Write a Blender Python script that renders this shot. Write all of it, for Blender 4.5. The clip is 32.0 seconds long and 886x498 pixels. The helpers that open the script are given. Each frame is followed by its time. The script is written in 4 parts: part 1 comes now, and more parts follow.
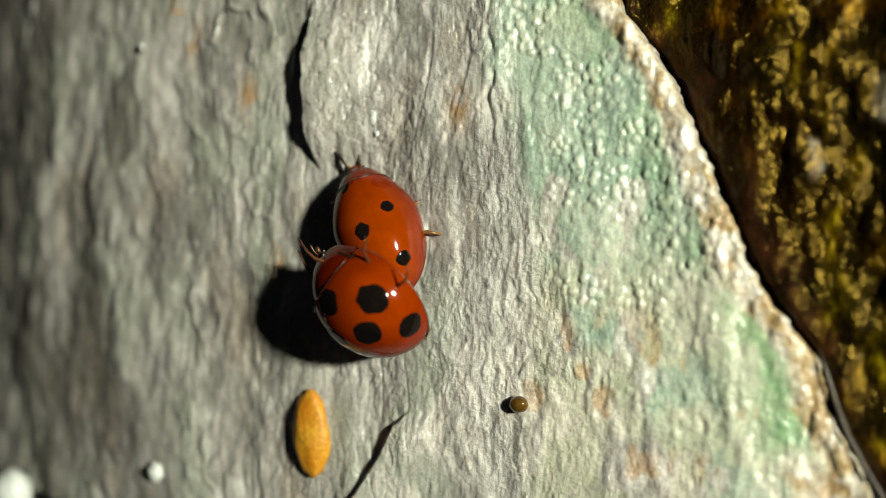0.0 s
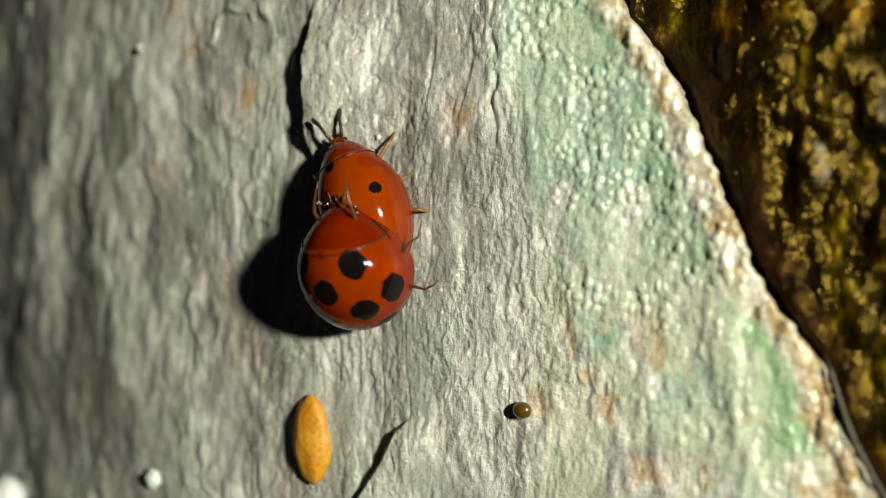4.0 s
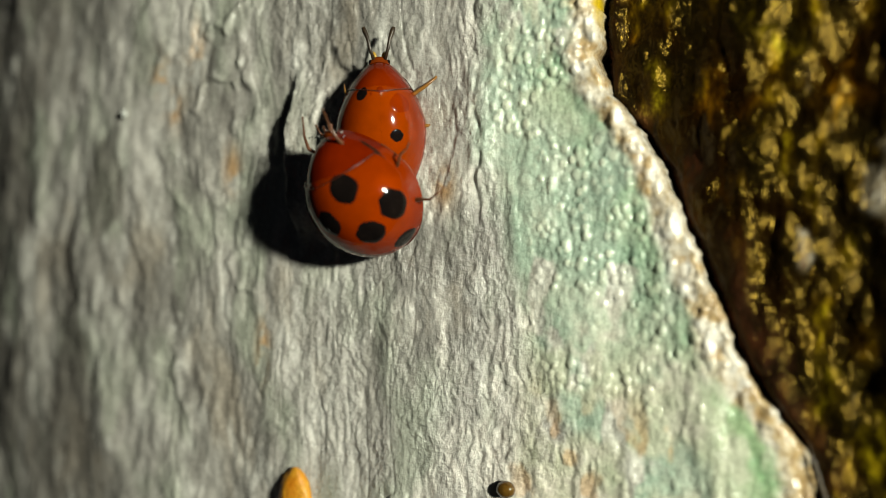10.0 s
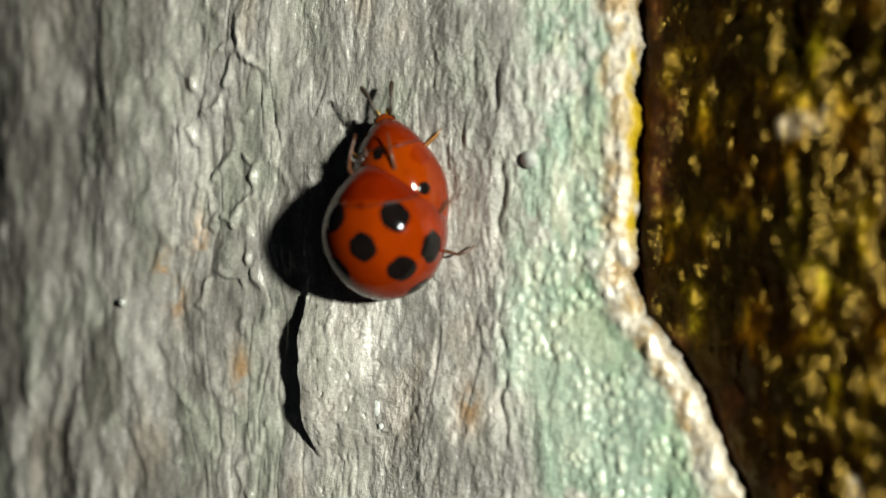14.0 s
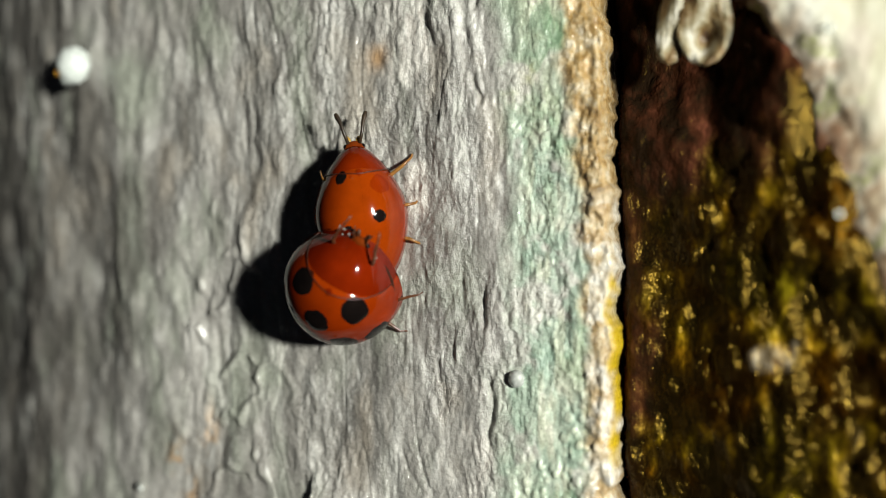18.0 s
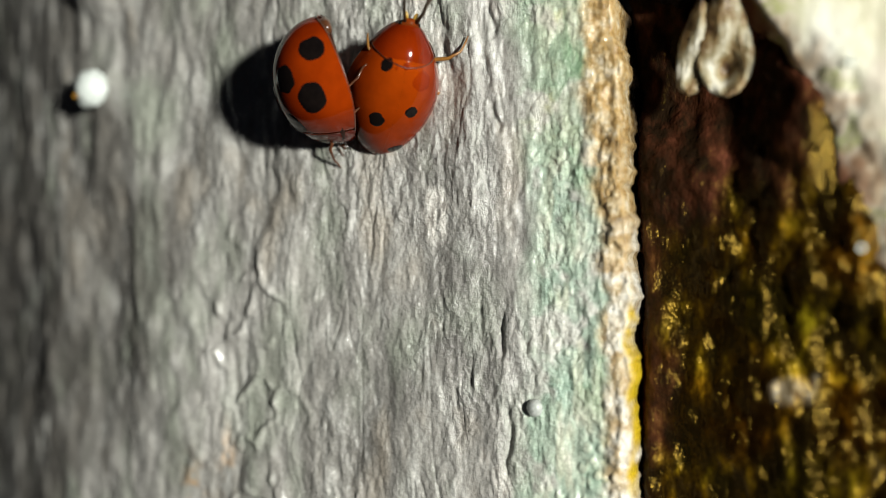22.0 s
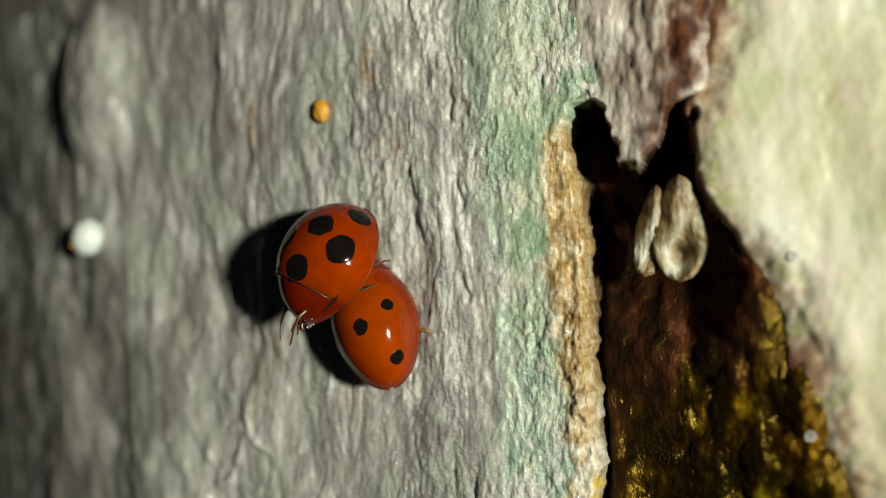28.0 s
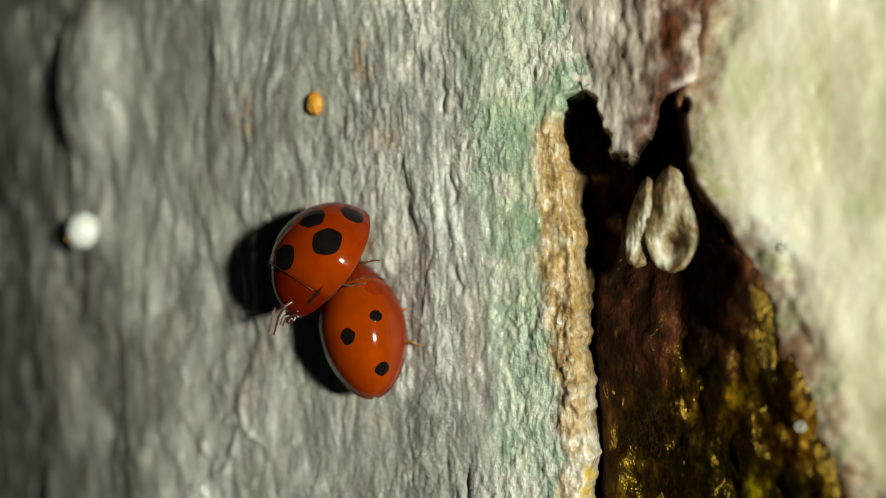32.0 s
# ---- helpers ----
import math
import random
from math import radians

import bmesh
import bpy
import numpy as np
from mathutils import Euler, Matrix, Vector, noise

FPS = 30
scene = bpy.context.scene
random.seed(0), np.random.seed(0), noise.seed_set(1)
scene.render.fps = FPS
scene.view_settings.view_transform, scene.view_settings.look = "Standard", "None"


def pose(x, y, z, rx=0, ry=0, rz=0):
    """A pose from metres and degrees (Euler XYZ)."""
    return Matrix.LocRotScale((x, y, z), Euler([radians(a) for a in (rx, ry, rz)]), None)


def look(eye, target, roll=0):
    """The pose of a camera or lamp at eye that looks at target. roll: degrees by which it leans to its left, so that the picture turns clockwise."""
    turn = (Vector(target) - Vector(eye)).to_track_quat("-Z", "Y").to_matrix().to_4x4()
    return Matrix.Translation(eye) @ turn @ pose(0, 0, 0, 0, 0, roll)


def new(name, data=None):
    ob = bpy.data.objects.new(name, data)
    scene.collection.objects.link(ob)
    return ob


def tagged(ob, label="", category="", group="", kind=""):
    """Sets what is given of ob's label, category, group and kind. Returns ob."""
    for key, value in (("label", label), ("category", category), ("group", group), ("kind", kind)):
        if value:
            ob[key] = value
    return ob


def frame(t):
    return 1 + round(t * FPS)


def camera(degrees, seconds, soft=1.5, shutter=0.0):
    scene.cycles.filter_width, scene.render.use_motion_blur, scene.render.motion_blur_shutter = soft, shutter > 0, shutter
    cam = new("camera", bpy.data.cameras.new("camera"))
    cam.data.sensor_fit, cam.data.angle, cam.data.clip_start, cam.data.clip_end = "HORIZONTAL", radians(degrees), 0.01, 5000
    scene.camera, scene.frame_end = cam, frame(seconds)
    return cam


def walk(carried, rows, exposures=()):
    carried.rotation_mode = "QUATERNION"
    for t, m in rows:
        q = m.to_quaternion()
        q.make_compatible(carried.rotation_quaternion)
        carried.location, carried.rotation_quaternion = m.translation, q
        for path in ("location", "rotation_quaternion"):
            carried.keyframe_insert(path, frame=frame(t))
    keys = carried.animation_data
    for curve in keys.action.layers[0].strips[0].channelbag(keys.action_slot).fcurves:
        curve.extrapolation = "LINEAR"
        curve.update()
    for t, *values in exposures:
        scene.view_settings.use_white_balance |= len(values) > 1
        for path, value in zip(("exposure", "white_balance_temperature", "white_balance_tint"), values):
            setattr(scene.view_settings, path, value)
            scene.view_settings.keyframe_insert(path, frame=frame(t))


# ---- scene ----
MM = 0.001
DETAIL = 0.06

# ---- camera: seconds, eye in millimetres, yaw, pitch, roll in degrees ----
cam = camera(56.0, 32.0, 0.9)
cam.data.dof.use_dof = True
cam.data.dof.focus_distance = 0.0382
cam.data.dof.aperture_fstop = 16
PATH = [
    (0, -0.00, -38.20, 0.00, 0.26, -0.82, 1.24),
    (0.5, -0.29, -38.04, -0.01, -0.01, -0.68, 1.29),
    (1, -0.49, -37.98, -0.13, -0.19, -0.46, 1.36),
    (1.5, -0.42, -37.96, 0.06, -0.17, -0.51, 1.30),
    (2, -0.49, -37.99, 0.05, -0.23, -0.64, 1.32),
    (2.5, -0.49, -37.96, -0.25, -0.49, -0.63, 1.28),
    (3, -0.75, -37.84, -0.26, -0.54, -0.48, 1.36),
    (3.5, -0.66, -37.83, 0.06, -0.46, -0.71, 1.32),
    (5.5, -0.35, -37.99, 0.15, -0.18, -0.53, 1.32),
    (6, -0.56, -37.96, -0.01, -0.25, -0.68, 1.33),
    (6.5, -0.81, -37.85, -0.21, -0.46, -0.37, 1.39),
    (7, -0.69, -37.80, 0.21, -0.29, -0.35, 1.36),
    (7.5, -0.32, -37.80, 1.66, -0.21, -0.61, 1.22),
    (8, 0.29, -37.78, 2.77, -0.08, -1.06, 1.02),
    (8.5, 0.29, -37.83, 3.31, 0.06, -1.28, 1.04),
    (9, 0.10, -37.68, 2.97, -0.22, -1.00, 1.23),
    (9.5, 0.16, -37.67, 2.89, -0.26, -1.12, 1.20),
    (10, 0.24, -37.66, 3.87, -0.23, -1.01, 1.12),
    (10.5, 0.07, -37.68, 4.38, -0.27, -0.89, 1.04),
    (11, 1.07, -37.51, 6.01, -0.07, -1.24, 1.03),
    (11.5, 1.21, -37.35, 9.93, 0.08, -1.25, 0.78),
    (12, 1.67, -37.10, 10.78, -0.10, -0.79, 0.65),
    (12.5, 0.52, -36.75, 11.27, -0.42, -0.65, 0.60),
    (13, -1.30, -36.10, 11.93, -1.29, -0.64, 0.52),
    (13.5, -2.05, -35.86, 12.24, -1.72, -0.70, 0.54),
    (14, -1.87, -35.49, 13.40, -1.70, -0.76, 0.48),
    (14.5, -1.21, -34.03, 16.44, -2.70, -1.77, 0.45),
    (16.5, 0.51, -36.77, 20.91, -0.08, -0.51, -0.85),
    (17, 0.47, -37.19, 21.93, 0.30, -0.28, -0.93),
    (17.5, 0.08, -37.27, 22.48, 0.51, 0.08, -0.74),
    (18, -0.04, -37.36, 22.47, 0.52, 0.13, -0.75),
    (18.5, -0.07, -37.40, 22.30, 0.79, 0.04, -0.74),
    (19, -0.26, -37.48, 22.40, 0.92, 0.14, -0.77),
    (19.5, -0.16, -37.61, 22.75, 1.08, 0.17, -0.80),
    (20, -0.40, -37.59, 23.14, 1.01, 0.13, -0.71),
    (20.5, -0.55, -37.55, 23.08, 0.89, 0.29, -0.48),
    (21, -0.78, -37.45, 22.85, 0.72, 0.11, -0.48),
    (21.5, -0.99, -37.45, 22.91, 0.59, 0.32, -0.41),
    (22, -0.62, -37.38, 23.60, 0.89, 0.36, -0.52),
    (22.5, -0.20, -38.07, 28.47, 0.90, 1.10, -0.84),
    (23, 0.09, -38.43, 30.10, 1.14, 2.14, -0.94),
    (23.5, 0.64, -38.61, 29.99, 1.53, 1.84, -1.03),
    (24, 0.72, -38.66, 30.28, 1.61, 1.53, -1.15),
    (24.5, 1.30, -38.69, 30.70, 1.75, 1.22, -1.45),
    (25, 1.16, -38.72, 30.89, 1.70, 1.63, -1.40),
    (25.5, 1.08, -38.73, 31.05, 1.61, 1.43, -1.33),
    (27.5, 1.77, -38.92, 31.31, 2.04, 1.21, -1.54),
    (28, 1.81, -39.09, 31.16, 2.28, 0.73, -1.60),
    (28.5, 1.89, -39.07, 31.06, 2.44, 0.85, -1.50),
    (29, 1.82, -39.05, 31.03, 2.32, 0.79, -1.48),
    (29.5, 1.61, -39.02, 31.33, 2.31, 1.23, -1.55),
    (30, 1.79, -39.06, 31.26, 2.32, 1.27, -1.45),
    (30.5, 2.01, -39.12, 30.70, 2.21, 1.55, -1.48),
    (31, 2.21, -39.07, 30.79, 2.50, 1.00, -1.52),
    (31.5, 2.33, -39.18, 30.65, 2.48, 0.96, -1.60),
    (32, 2.20, -39.18, 30.83, 2.36, 0.63, -1.56),
]


def aimed(x, y, z, yaw, pitch, roll):
    yaw, pitch = radians(yaw), radians(pitch)
    way = Vector((-math.sin(yaw) * math.cos(pitch), math.cos(yaw) * math.cos(pitch), math.sin(pitch)))
    eye = Vector((x, y, z)) * MM
    return look(eye, eye + way, roll)


walk(cam, [(t, aimed(*place)) for t, *place in PATH], [(0, 0.08, 6700, 9), (9, 0.06, 6700, 9), (11, 0.06, 6600, 10), (14, 0.18, 6400, 14), (17, 0.16, 6250, 16), (20, 0.18, 6150, 18), (22, 0.18, 6150, 18), (23, -0.04, 6150, 17), (25, -0.04, 6300, 15), (28, -0.12, 6550, 10), (32, -0.14, 6600, 10)])

# ---- the two ladybirds: seconds, place in millimetres, turn in degrees ----
FEMALE = [
    (0, -3.33, 1.27, 0.43, 64.1, -21.3, 6.5),
    (1, -3.46, 1.25, 1.19, 69.0, -20.9, 5.9),
    (2, -3.79, 1.26, 1.53, 64.1, -27.1, 13.8),
    (3, -4.25, 1.25, 1.67, 64.3, -28.8, 11.5),
    (6, -3.45, 1.27, 2.77, 105.7, -3.2, 6.0),
    (6.5, -3.34, 1.28, 3.51, 107.8, -1.2, 7.7),
    (7, -3.37, 1.30, 4.25, 110.1, 0.7, 9.4),
    (7.5, -3.28, 1.27, 4.41, 109.5, 2.0, 10.0),
    (8, -3.05, 1.25, 4.88, 109.0, 3.4, 10.6),
    (8.5, -2.85, 1.25, 5.86, 105.1, 1.5, 5.7),
    (9, -2.65, 1.25, 7.47, 101.3, -0.6, 1.0),
    (9.5, -2.45, 1.26, 7.98, 99.2, -1.6, 2.4),
    (10, -2.59, 1.28, 8.61, 97.0, -2.6, 3.9),
    (10.5, -2.62, 1.28, 9.62, 93.3, -5.2, 5.4),
    (11, -2.60, 1.28, 10.52, 89.5, -7.8, 7.1),
    (11.5, -2.81, 1.29, 11.30, 92.0, -7.5, 8.6),
    (12, -2.99, 1.31, 11.90, 94.5, -7.4, 10.2),
    (12.5, -3.03, 1.29, 12.66, 94.6, -6.3, 8.8),
    (13, -2.97, 1.27, 13.34, 94.6, -5.3, 7.5),
    (13.5, -2.96, 1.26, 14.41, 92.1, -9.2, 9.2),
    (14, -2.72, 1.25, 15.48, 89.3, -13.1, 11.2),
    (14.5, -2.91, 1.25, 16.61, 88.2, -13.1, 11.9),
    (16.5, -3.69, 1.25, 21.12, 83.9, -12.7, 14.9),
    (17, -3.88, 1.25, 22.25, 82.9, -12.5, 15.6),
    (17.5, -4.19, 1.26, 23.31, 87.0, -9.1, 12.4),
    (18, -4.17, 1.27, 24.21, 90.8, -5.4, 9.5),
    (18.5, -4.26, 1.26, 25.16, 96.2, -5.6, 10.8),
    (19, -4.20, 1.30, 26.12, 104.2, -4.1, 9.6),
    (19.5, -4.08, 1.26, 26.60, 104.6, -0.2, 8.5),
    (20, -4.28, 1.27, 28.08, 113.4, 2.8, 10.3),
    (20.4, -3.84, 1.22, 28.99, 117.6, 9.1, 5.7),
    (21, -3.96, 1.23, 30.01, 122.3, 5.5, 13.5),
    (21.5, -3.84, 1.20, 31.23, 125.4, 6.5, 15.2),
    (22, -3.47, 1.18, 31.46, 128.6, 7.3, 16.9),
    (22.5, -3.54, 1.15, 32.26, 126.9, 9.2, 16.7),
    (23, -3.57, 1.13, 32.68, 125.3, 11.1, 16.3),
    (23.5, -3.01, 1.16, 33.17, 124.4, 11.4, 15.6),
    (24, -2.74, 1.19, 33.25, 123.5, 11.6, 14.9),
    (24.5, -2.86, 1.22, 32.09, 127.0, 17.7, 24.6),
    (25, -3.00, 1.25, 31.38, 131.8, 23.2, 35.0),
    (27.5, -3.07, 1.24, 29.64, 84.1, -4.4, 13.1),
    (28, -3.25, 1.29, 28.51, 70.2, -12.0, 9.1),
    (28.5, -2.86, 1.21, 28.42, 61.6, -22.3, 6.1),
    (29, -2.80, 1.14, 28.56, 52.9, -32.9, 4.6),
    (29.5, -3.19, 1.22, 28.78, 64.2, -22.9, 5.4),
    (30, -3.28, 1.30, 28.85, 75.2, -13.1, 8.2),
    (30.5, -3.42, 1.25, 28.19, 69.6, -12.9, 9.1),
    (31, -3.17, 1.19, 27.84, 64.0, -12.6, 9.8),
    (31.5, -3.33, 1.24, 27.81, 68.7, -10.4, 9.2),
    (32, -3.51, 1.29, 27.74, 73.3, -8.2, 8.7),
]
MALE = [
    (0, -3.28, -0.13, -2.73, 138.3, -25.4, -79.8),
    (1, -3.28, 0.30, -2.79, 120.0, -11.0, -57.5),
    (2, -3.70, 0.50, -2.78, 102.7, -5.5, -31.9),
    (3, -4.15, 0.40, -1.54, 104.4, -15.5, -28.1),
    (6, -4.40, 0.69, -0.84, 149.8, 38.2, -1.9),
    (6.5, -4.45, 0.70, 0.09, 138.7, 34.9, -10.4),
    (7, -4.62, 0.70, 1.00, 128.8, 30.4, -17.6),
    (7.5, -4.47, 0.41, 1.36, 121.9, 23.2, -25.5),
    (8, -4.17, 0.11, 2.03, 116.5, 15.3, -32.0),
    (8.5, -3.85, 0.25, 3.44, 109.8, 5.0, -29.2),
    (9, -3.53, 0.38, 5.48, 102.6, -5.0, -25.1),
    (9.5, -3.20, 0.23, 5.53, 112.0, -7.9, -34.2),
    (10, -3.20, 0.09, 5.71, 121.8, -9.2, -43.7),
    (10.5, -3.31, 0.15, 6.63, 121.7, -6.4, -41.1),
    (11, -3.37, 0.22, 7.46, 121.7, -3.6, -38.5),
    (11.5, -3.58, 0.43, 8.15, 117.7, 0.4, -35.3),
    (12, -3.77, 0.64, 8.65, 113.8, 4.7, -32.5),
    (12.5, -3.83, 0.69, 9.54, 114.5, 16.2, -24.6),
    (13, -3.78, 0.74, 10.34, 117.0, 27.6, -15.9),
    (13.5, -3.70, 0.74, 12.02, 109.7, 13.2, -17.5),
    (14, -3.38, 0.74, 13.70, 102.9, -1.2, -17.2),
    (14.5, -3.57, 0.64, 14.82, 103.3, 3.0, -14.8),
    (16.5, -4.33, 0.23, 19.29, 106.8, 19.3, -4.6),
    (17, -4.52, 0.12, 20.41, 108.2, 23.3, -1.7),
    (17.5, -4.88, 0.44, 20.81, 118.8, 26.7, -3.0),
    (18, -4.91, 0.76, 21.05, 129.7, 30.2, -3.6),
    (18.5, -5.37, 1.03, 22.18, 143.9, 41.3, 15.5),
    (19, -6.24, 1.24, 23.40, -176.1, 43.9, 47.9),
    (19.5, -6.55, 1.71, 24.80, -132.0, 25.6, 83.5),
    (20, -6.77, 1.03, 26.93, -110.6, -9.4, 90.9),
    (20.4, -6.89, 1.40, 28.90, -105.7, -38.9, 97.5),
    (21, -6.67, 1.48, 29.46, -101.5, -36.8, 96.6),
    (21.5, -6.63, 1.38, 31.06, -103.8, -35.3, 101.5),
    (22, -6.34, 1.27, 31.66, -106.0, -33.7, 106.2),
    (22.5, -6.25, 1.11, 33.00, -96.5, -30.9, 105.0),
    (23, -6.11, 0.95, 33.96, -87.3, -27.9, 104.4),
    (23.5, -5.33, 0.78, 34.91, -87.8, -25.2, 117.3),
    (24, -4.83, 0.62, 35.44, -87.6, -22.5, 129.9),
    (24.5, -4.00, -0.39, 34.16, -80.8, -32.5, 135.3),
    (25, -3.21, -1.39, 33.32, -74.3, -43.0, 140.0),
    (27.5, -4.47, 0.21, 32.29, -63.7, -18.1, 137.1),
    (28, -4.98, 0.38, 31.03, -61.9, -5.2, 121.7),
    (28.5, -5.16, 0.45, 30.18, -70.8, 11.3, 119.4),
    (29, -5.69, 0.52, 29.54, -81.2, 27.1, 114.1),
    (29.5, -5.61, 0.57, 30.59, -70.5, 17.3, 119.1),
    (30, -5.22, 0.62, 31.48, -61.0, 6.8, 122.0),
    (30.5, -5.36, 0.60, 30.20, -60.3, 12.0, 121.5),
    (31, -5.14, 0.58, 30.12, -59.7, 17.1, 121.0),
    (31.5, -5.05, 0.71, 30.51, -57.9, 8.0, 117.1),
    (32, -5.04, 0.84, 30.75, -55.5, -1.0, 112.9),
]

# ---- light: one small torch beside the lens, night all round ----
world = bpy.data.worlds.new("night")
scene.world = world
world.use_nodes = True
world.node_tree.nodes["Background"].inputs[0].default_value = (0.75, 0.85, 1.0, 1)
world.node_tree.nodes["Background"].inputs[1].default_value = 0.007

torch_data = bpy.data.lights.new("torch", "SPOT")
torch_data.energy = 2.75
torch_data.color = (0.97, 1.0, 0.84)
torch_data.shadow_soft_size = 0.008
torch_data.spot_size = radians(60)
torch_data.spot_blend = 0.6
torch = new("torch", torch_data)
torch.matrix_world = look((0.107, -0.157, 0.038), (0.004, 0, 0.016))


# ---- noise ----
def lattice(ix, iz, seed):
    n = (ix.astype(np.int64) * 374761393 + iz.astype(np.int64) * 668265263 + seed * 974634533) & 0xFFFFFFFF
    n = ((n ^ (n >> 13)) * 1274126177) & 0xFFFFFFFF
    n = ((n ^ (n >> 16)) * 2246822519) & 0xFFFFFFFF
    return ((n ^ (n >> 15)) & 0xFFFFFF) / float(0xFFFFFF)


def smooth_noise(x, z, seed):
    """Value noise from -1 to 1."""
    ix, iz = np.floor(x), np.floor(z)
    fx, fz = x - ix, z - iz
    fx, fz = fx * fx * fx * (fx * (6 * fx - 15) + 10), fz * fz * fz * (fz * (6 * fz - 15) + 10)
    a, b = lattice(ix, iz, seed), lattice(ix + 1, iz, seed)
    c, d = lattice(ix, iz + 1, seed), lattice(ix + 1, iz + 1, seed)
    return 2 * ((a + (b - a) * fx) * (1 - fz) + (c + (d - c) * fx) * fz) - 1


def fbm(x, z, sx, sz, seed, octaves=4, gain=0.5):
    total, amp, norm = 0 * x, 1.0, 0.0
    for k in range(octaves):
        total = total + amp * smooth_noise(x / sx * 2**k + 17.3 * k, z / sz * 2**k - 9.1 * k, seed + k)
        norm, amp = norm + amp, amp * gain
    return total / norm


def grains(x, z, size, seed, radius=0.62, keep=1.0):
    """Round bumps from 0 to 1 on a jittered lattice, and a random value for each."""
    ix, iz = np.floor(x / size), np.floor(z / size)
    best, tone = np.zeros_like(x), np.zeros_like(x)
    for dx in (-1, 0, 1):
        for dz in (-1, 0, 1):
            jx, jz = ix + dx, iz + dz
            cx, cz = (jx + lattice(jx, jz, seed)) * size, (jz + lattice(jx, jz, seed + 1)) * size
            r = size * radius * (0.5 + 0.6 * lattice(jx, jz, seed + 2)) * np.where(lattice(jx, jz, seed + 4) < keep, 1.0, 0.02)
            q = 1 - ((x - cx) ** 2 + (z - cz) ** 2) / r**2
            h = np.sqrt(np.clip(q, 0, 1)) * r / (size * radius)
            tone = np.where(h > best, lattice(jx, jz, seed + 3), tone)
            best = np.maximum(best, h)
    return best, tone


def cell_edges(x, z, size, seed):
    """Distance from the borders of jittered cells, in millimetres."""
    ix, iz = np.floor(x / size), np.floor(z / size)
    first, second = np.full_like(x, 9.0), np.full_like(x, 9.0)
    for dx in (-1, 0, 1):
        for dz in (-1, 0, 1):
            jx, jz = ix + dx, iz + dz
            d = np.hypot(x - (jx + lattice(jx, jz, seed)) * size, z - (jz + lattice(jx, jz, seed + 1)) * size)
            second = np.minimum(second, np.maximum(first, d))
            first = np.minimum(first, d)
    return second - first


def ramp(v, low, high):
    s = np.clip((v - low) / (high - low), 0, 1)
    return s * s * (3 - 2 * s)


def along(z, points):
    """A border that wanders with height: x for each z."""
    zs, xs = zip(*sorted(points))
    return np.interp(z, zs, xs)


# ---- materials ----
def node_material(name):
    m = bpy.data.materials.new(name)
    m.use_nodes = True
    nt = m.node_tree
    return m, nt, nt.nodes["Principled BSDF"]


def noise_node(nt, scale, detail=4.0, rough=0.55, stretch=None):
    tex = nt.nodes.new("ShaderNodeTexNoise")
    tex.inputs["Scale"].default_value, tex.inputs["Detail"].default_value = scale, detail
    tex.inputs["Roughness"].default_value = rough
    co = nt.nodes.new("ShaderNodeTexCoord")
    if stretch:
        mp = nt.nodes.new("ShaderNodeMapping")
        mp.inputs["Scale"].default_value = stretch
        nt.links.new(co.outputs["Object"], mp.inputs["Vector"])
        nt.links.new(mp.outputs["Vector"], tex.inputs["Vector"])
    else:
        nt.links.new(co.outputs["Object"], tex.inputs["Vector"])
    return tex.outputs["Fac"]


def ramp_node(nt, fac, stops):
    r = nt.nodes.new("ShaderNodeValToRGB")
    els = r.color_ramp.elements
    while len(els) < len(stops):
        els.new(0.5)
    for e, (pos, col) in zip(els, stops):
        e.position, e.color = pos, (*col, 1)
    nt.links.new(fac, r.inputs["Fac"])
    return r.outputs["Color"]


def mix_node(nt, fac, a, b, mode="MIX"):
    m = nt.nodes.new("ShaderNodeMix")
    m.data_type, m.blend_type = "RGBA", mode
    if isinstance(fac, float):
        m.inputs[0].default_value = fac
    else:
        nt.links.new(fac, m.inputs[0])
    for socket, v in ((m.inputs[6], a), (m.inputs[7], b)):
        if isinstance(v, tuple):
            socket.default_value = (*v, 1)
        else:
            nt.links.new(v, socket)
    return m.outputs[2]


def attribute_node(nt, name):
    a = nt.nodes.new("ShaderNodeAttribute")
    a.attribute_name = name
    return a.outputs["Fac"]


def bump_node(nt, bsdf, height, distance, strength=1.0):
    b = nt.nodes.new("ShaderNodeBump")
    b.inputs["Distance"].default_value, b.inputs["Strength"].default_value = distance, strength
    nt.links.new(height, b.inputs["Height"])
    nt.links.new(b.outputs["Normal"], bsdf.inputs["Normal"])


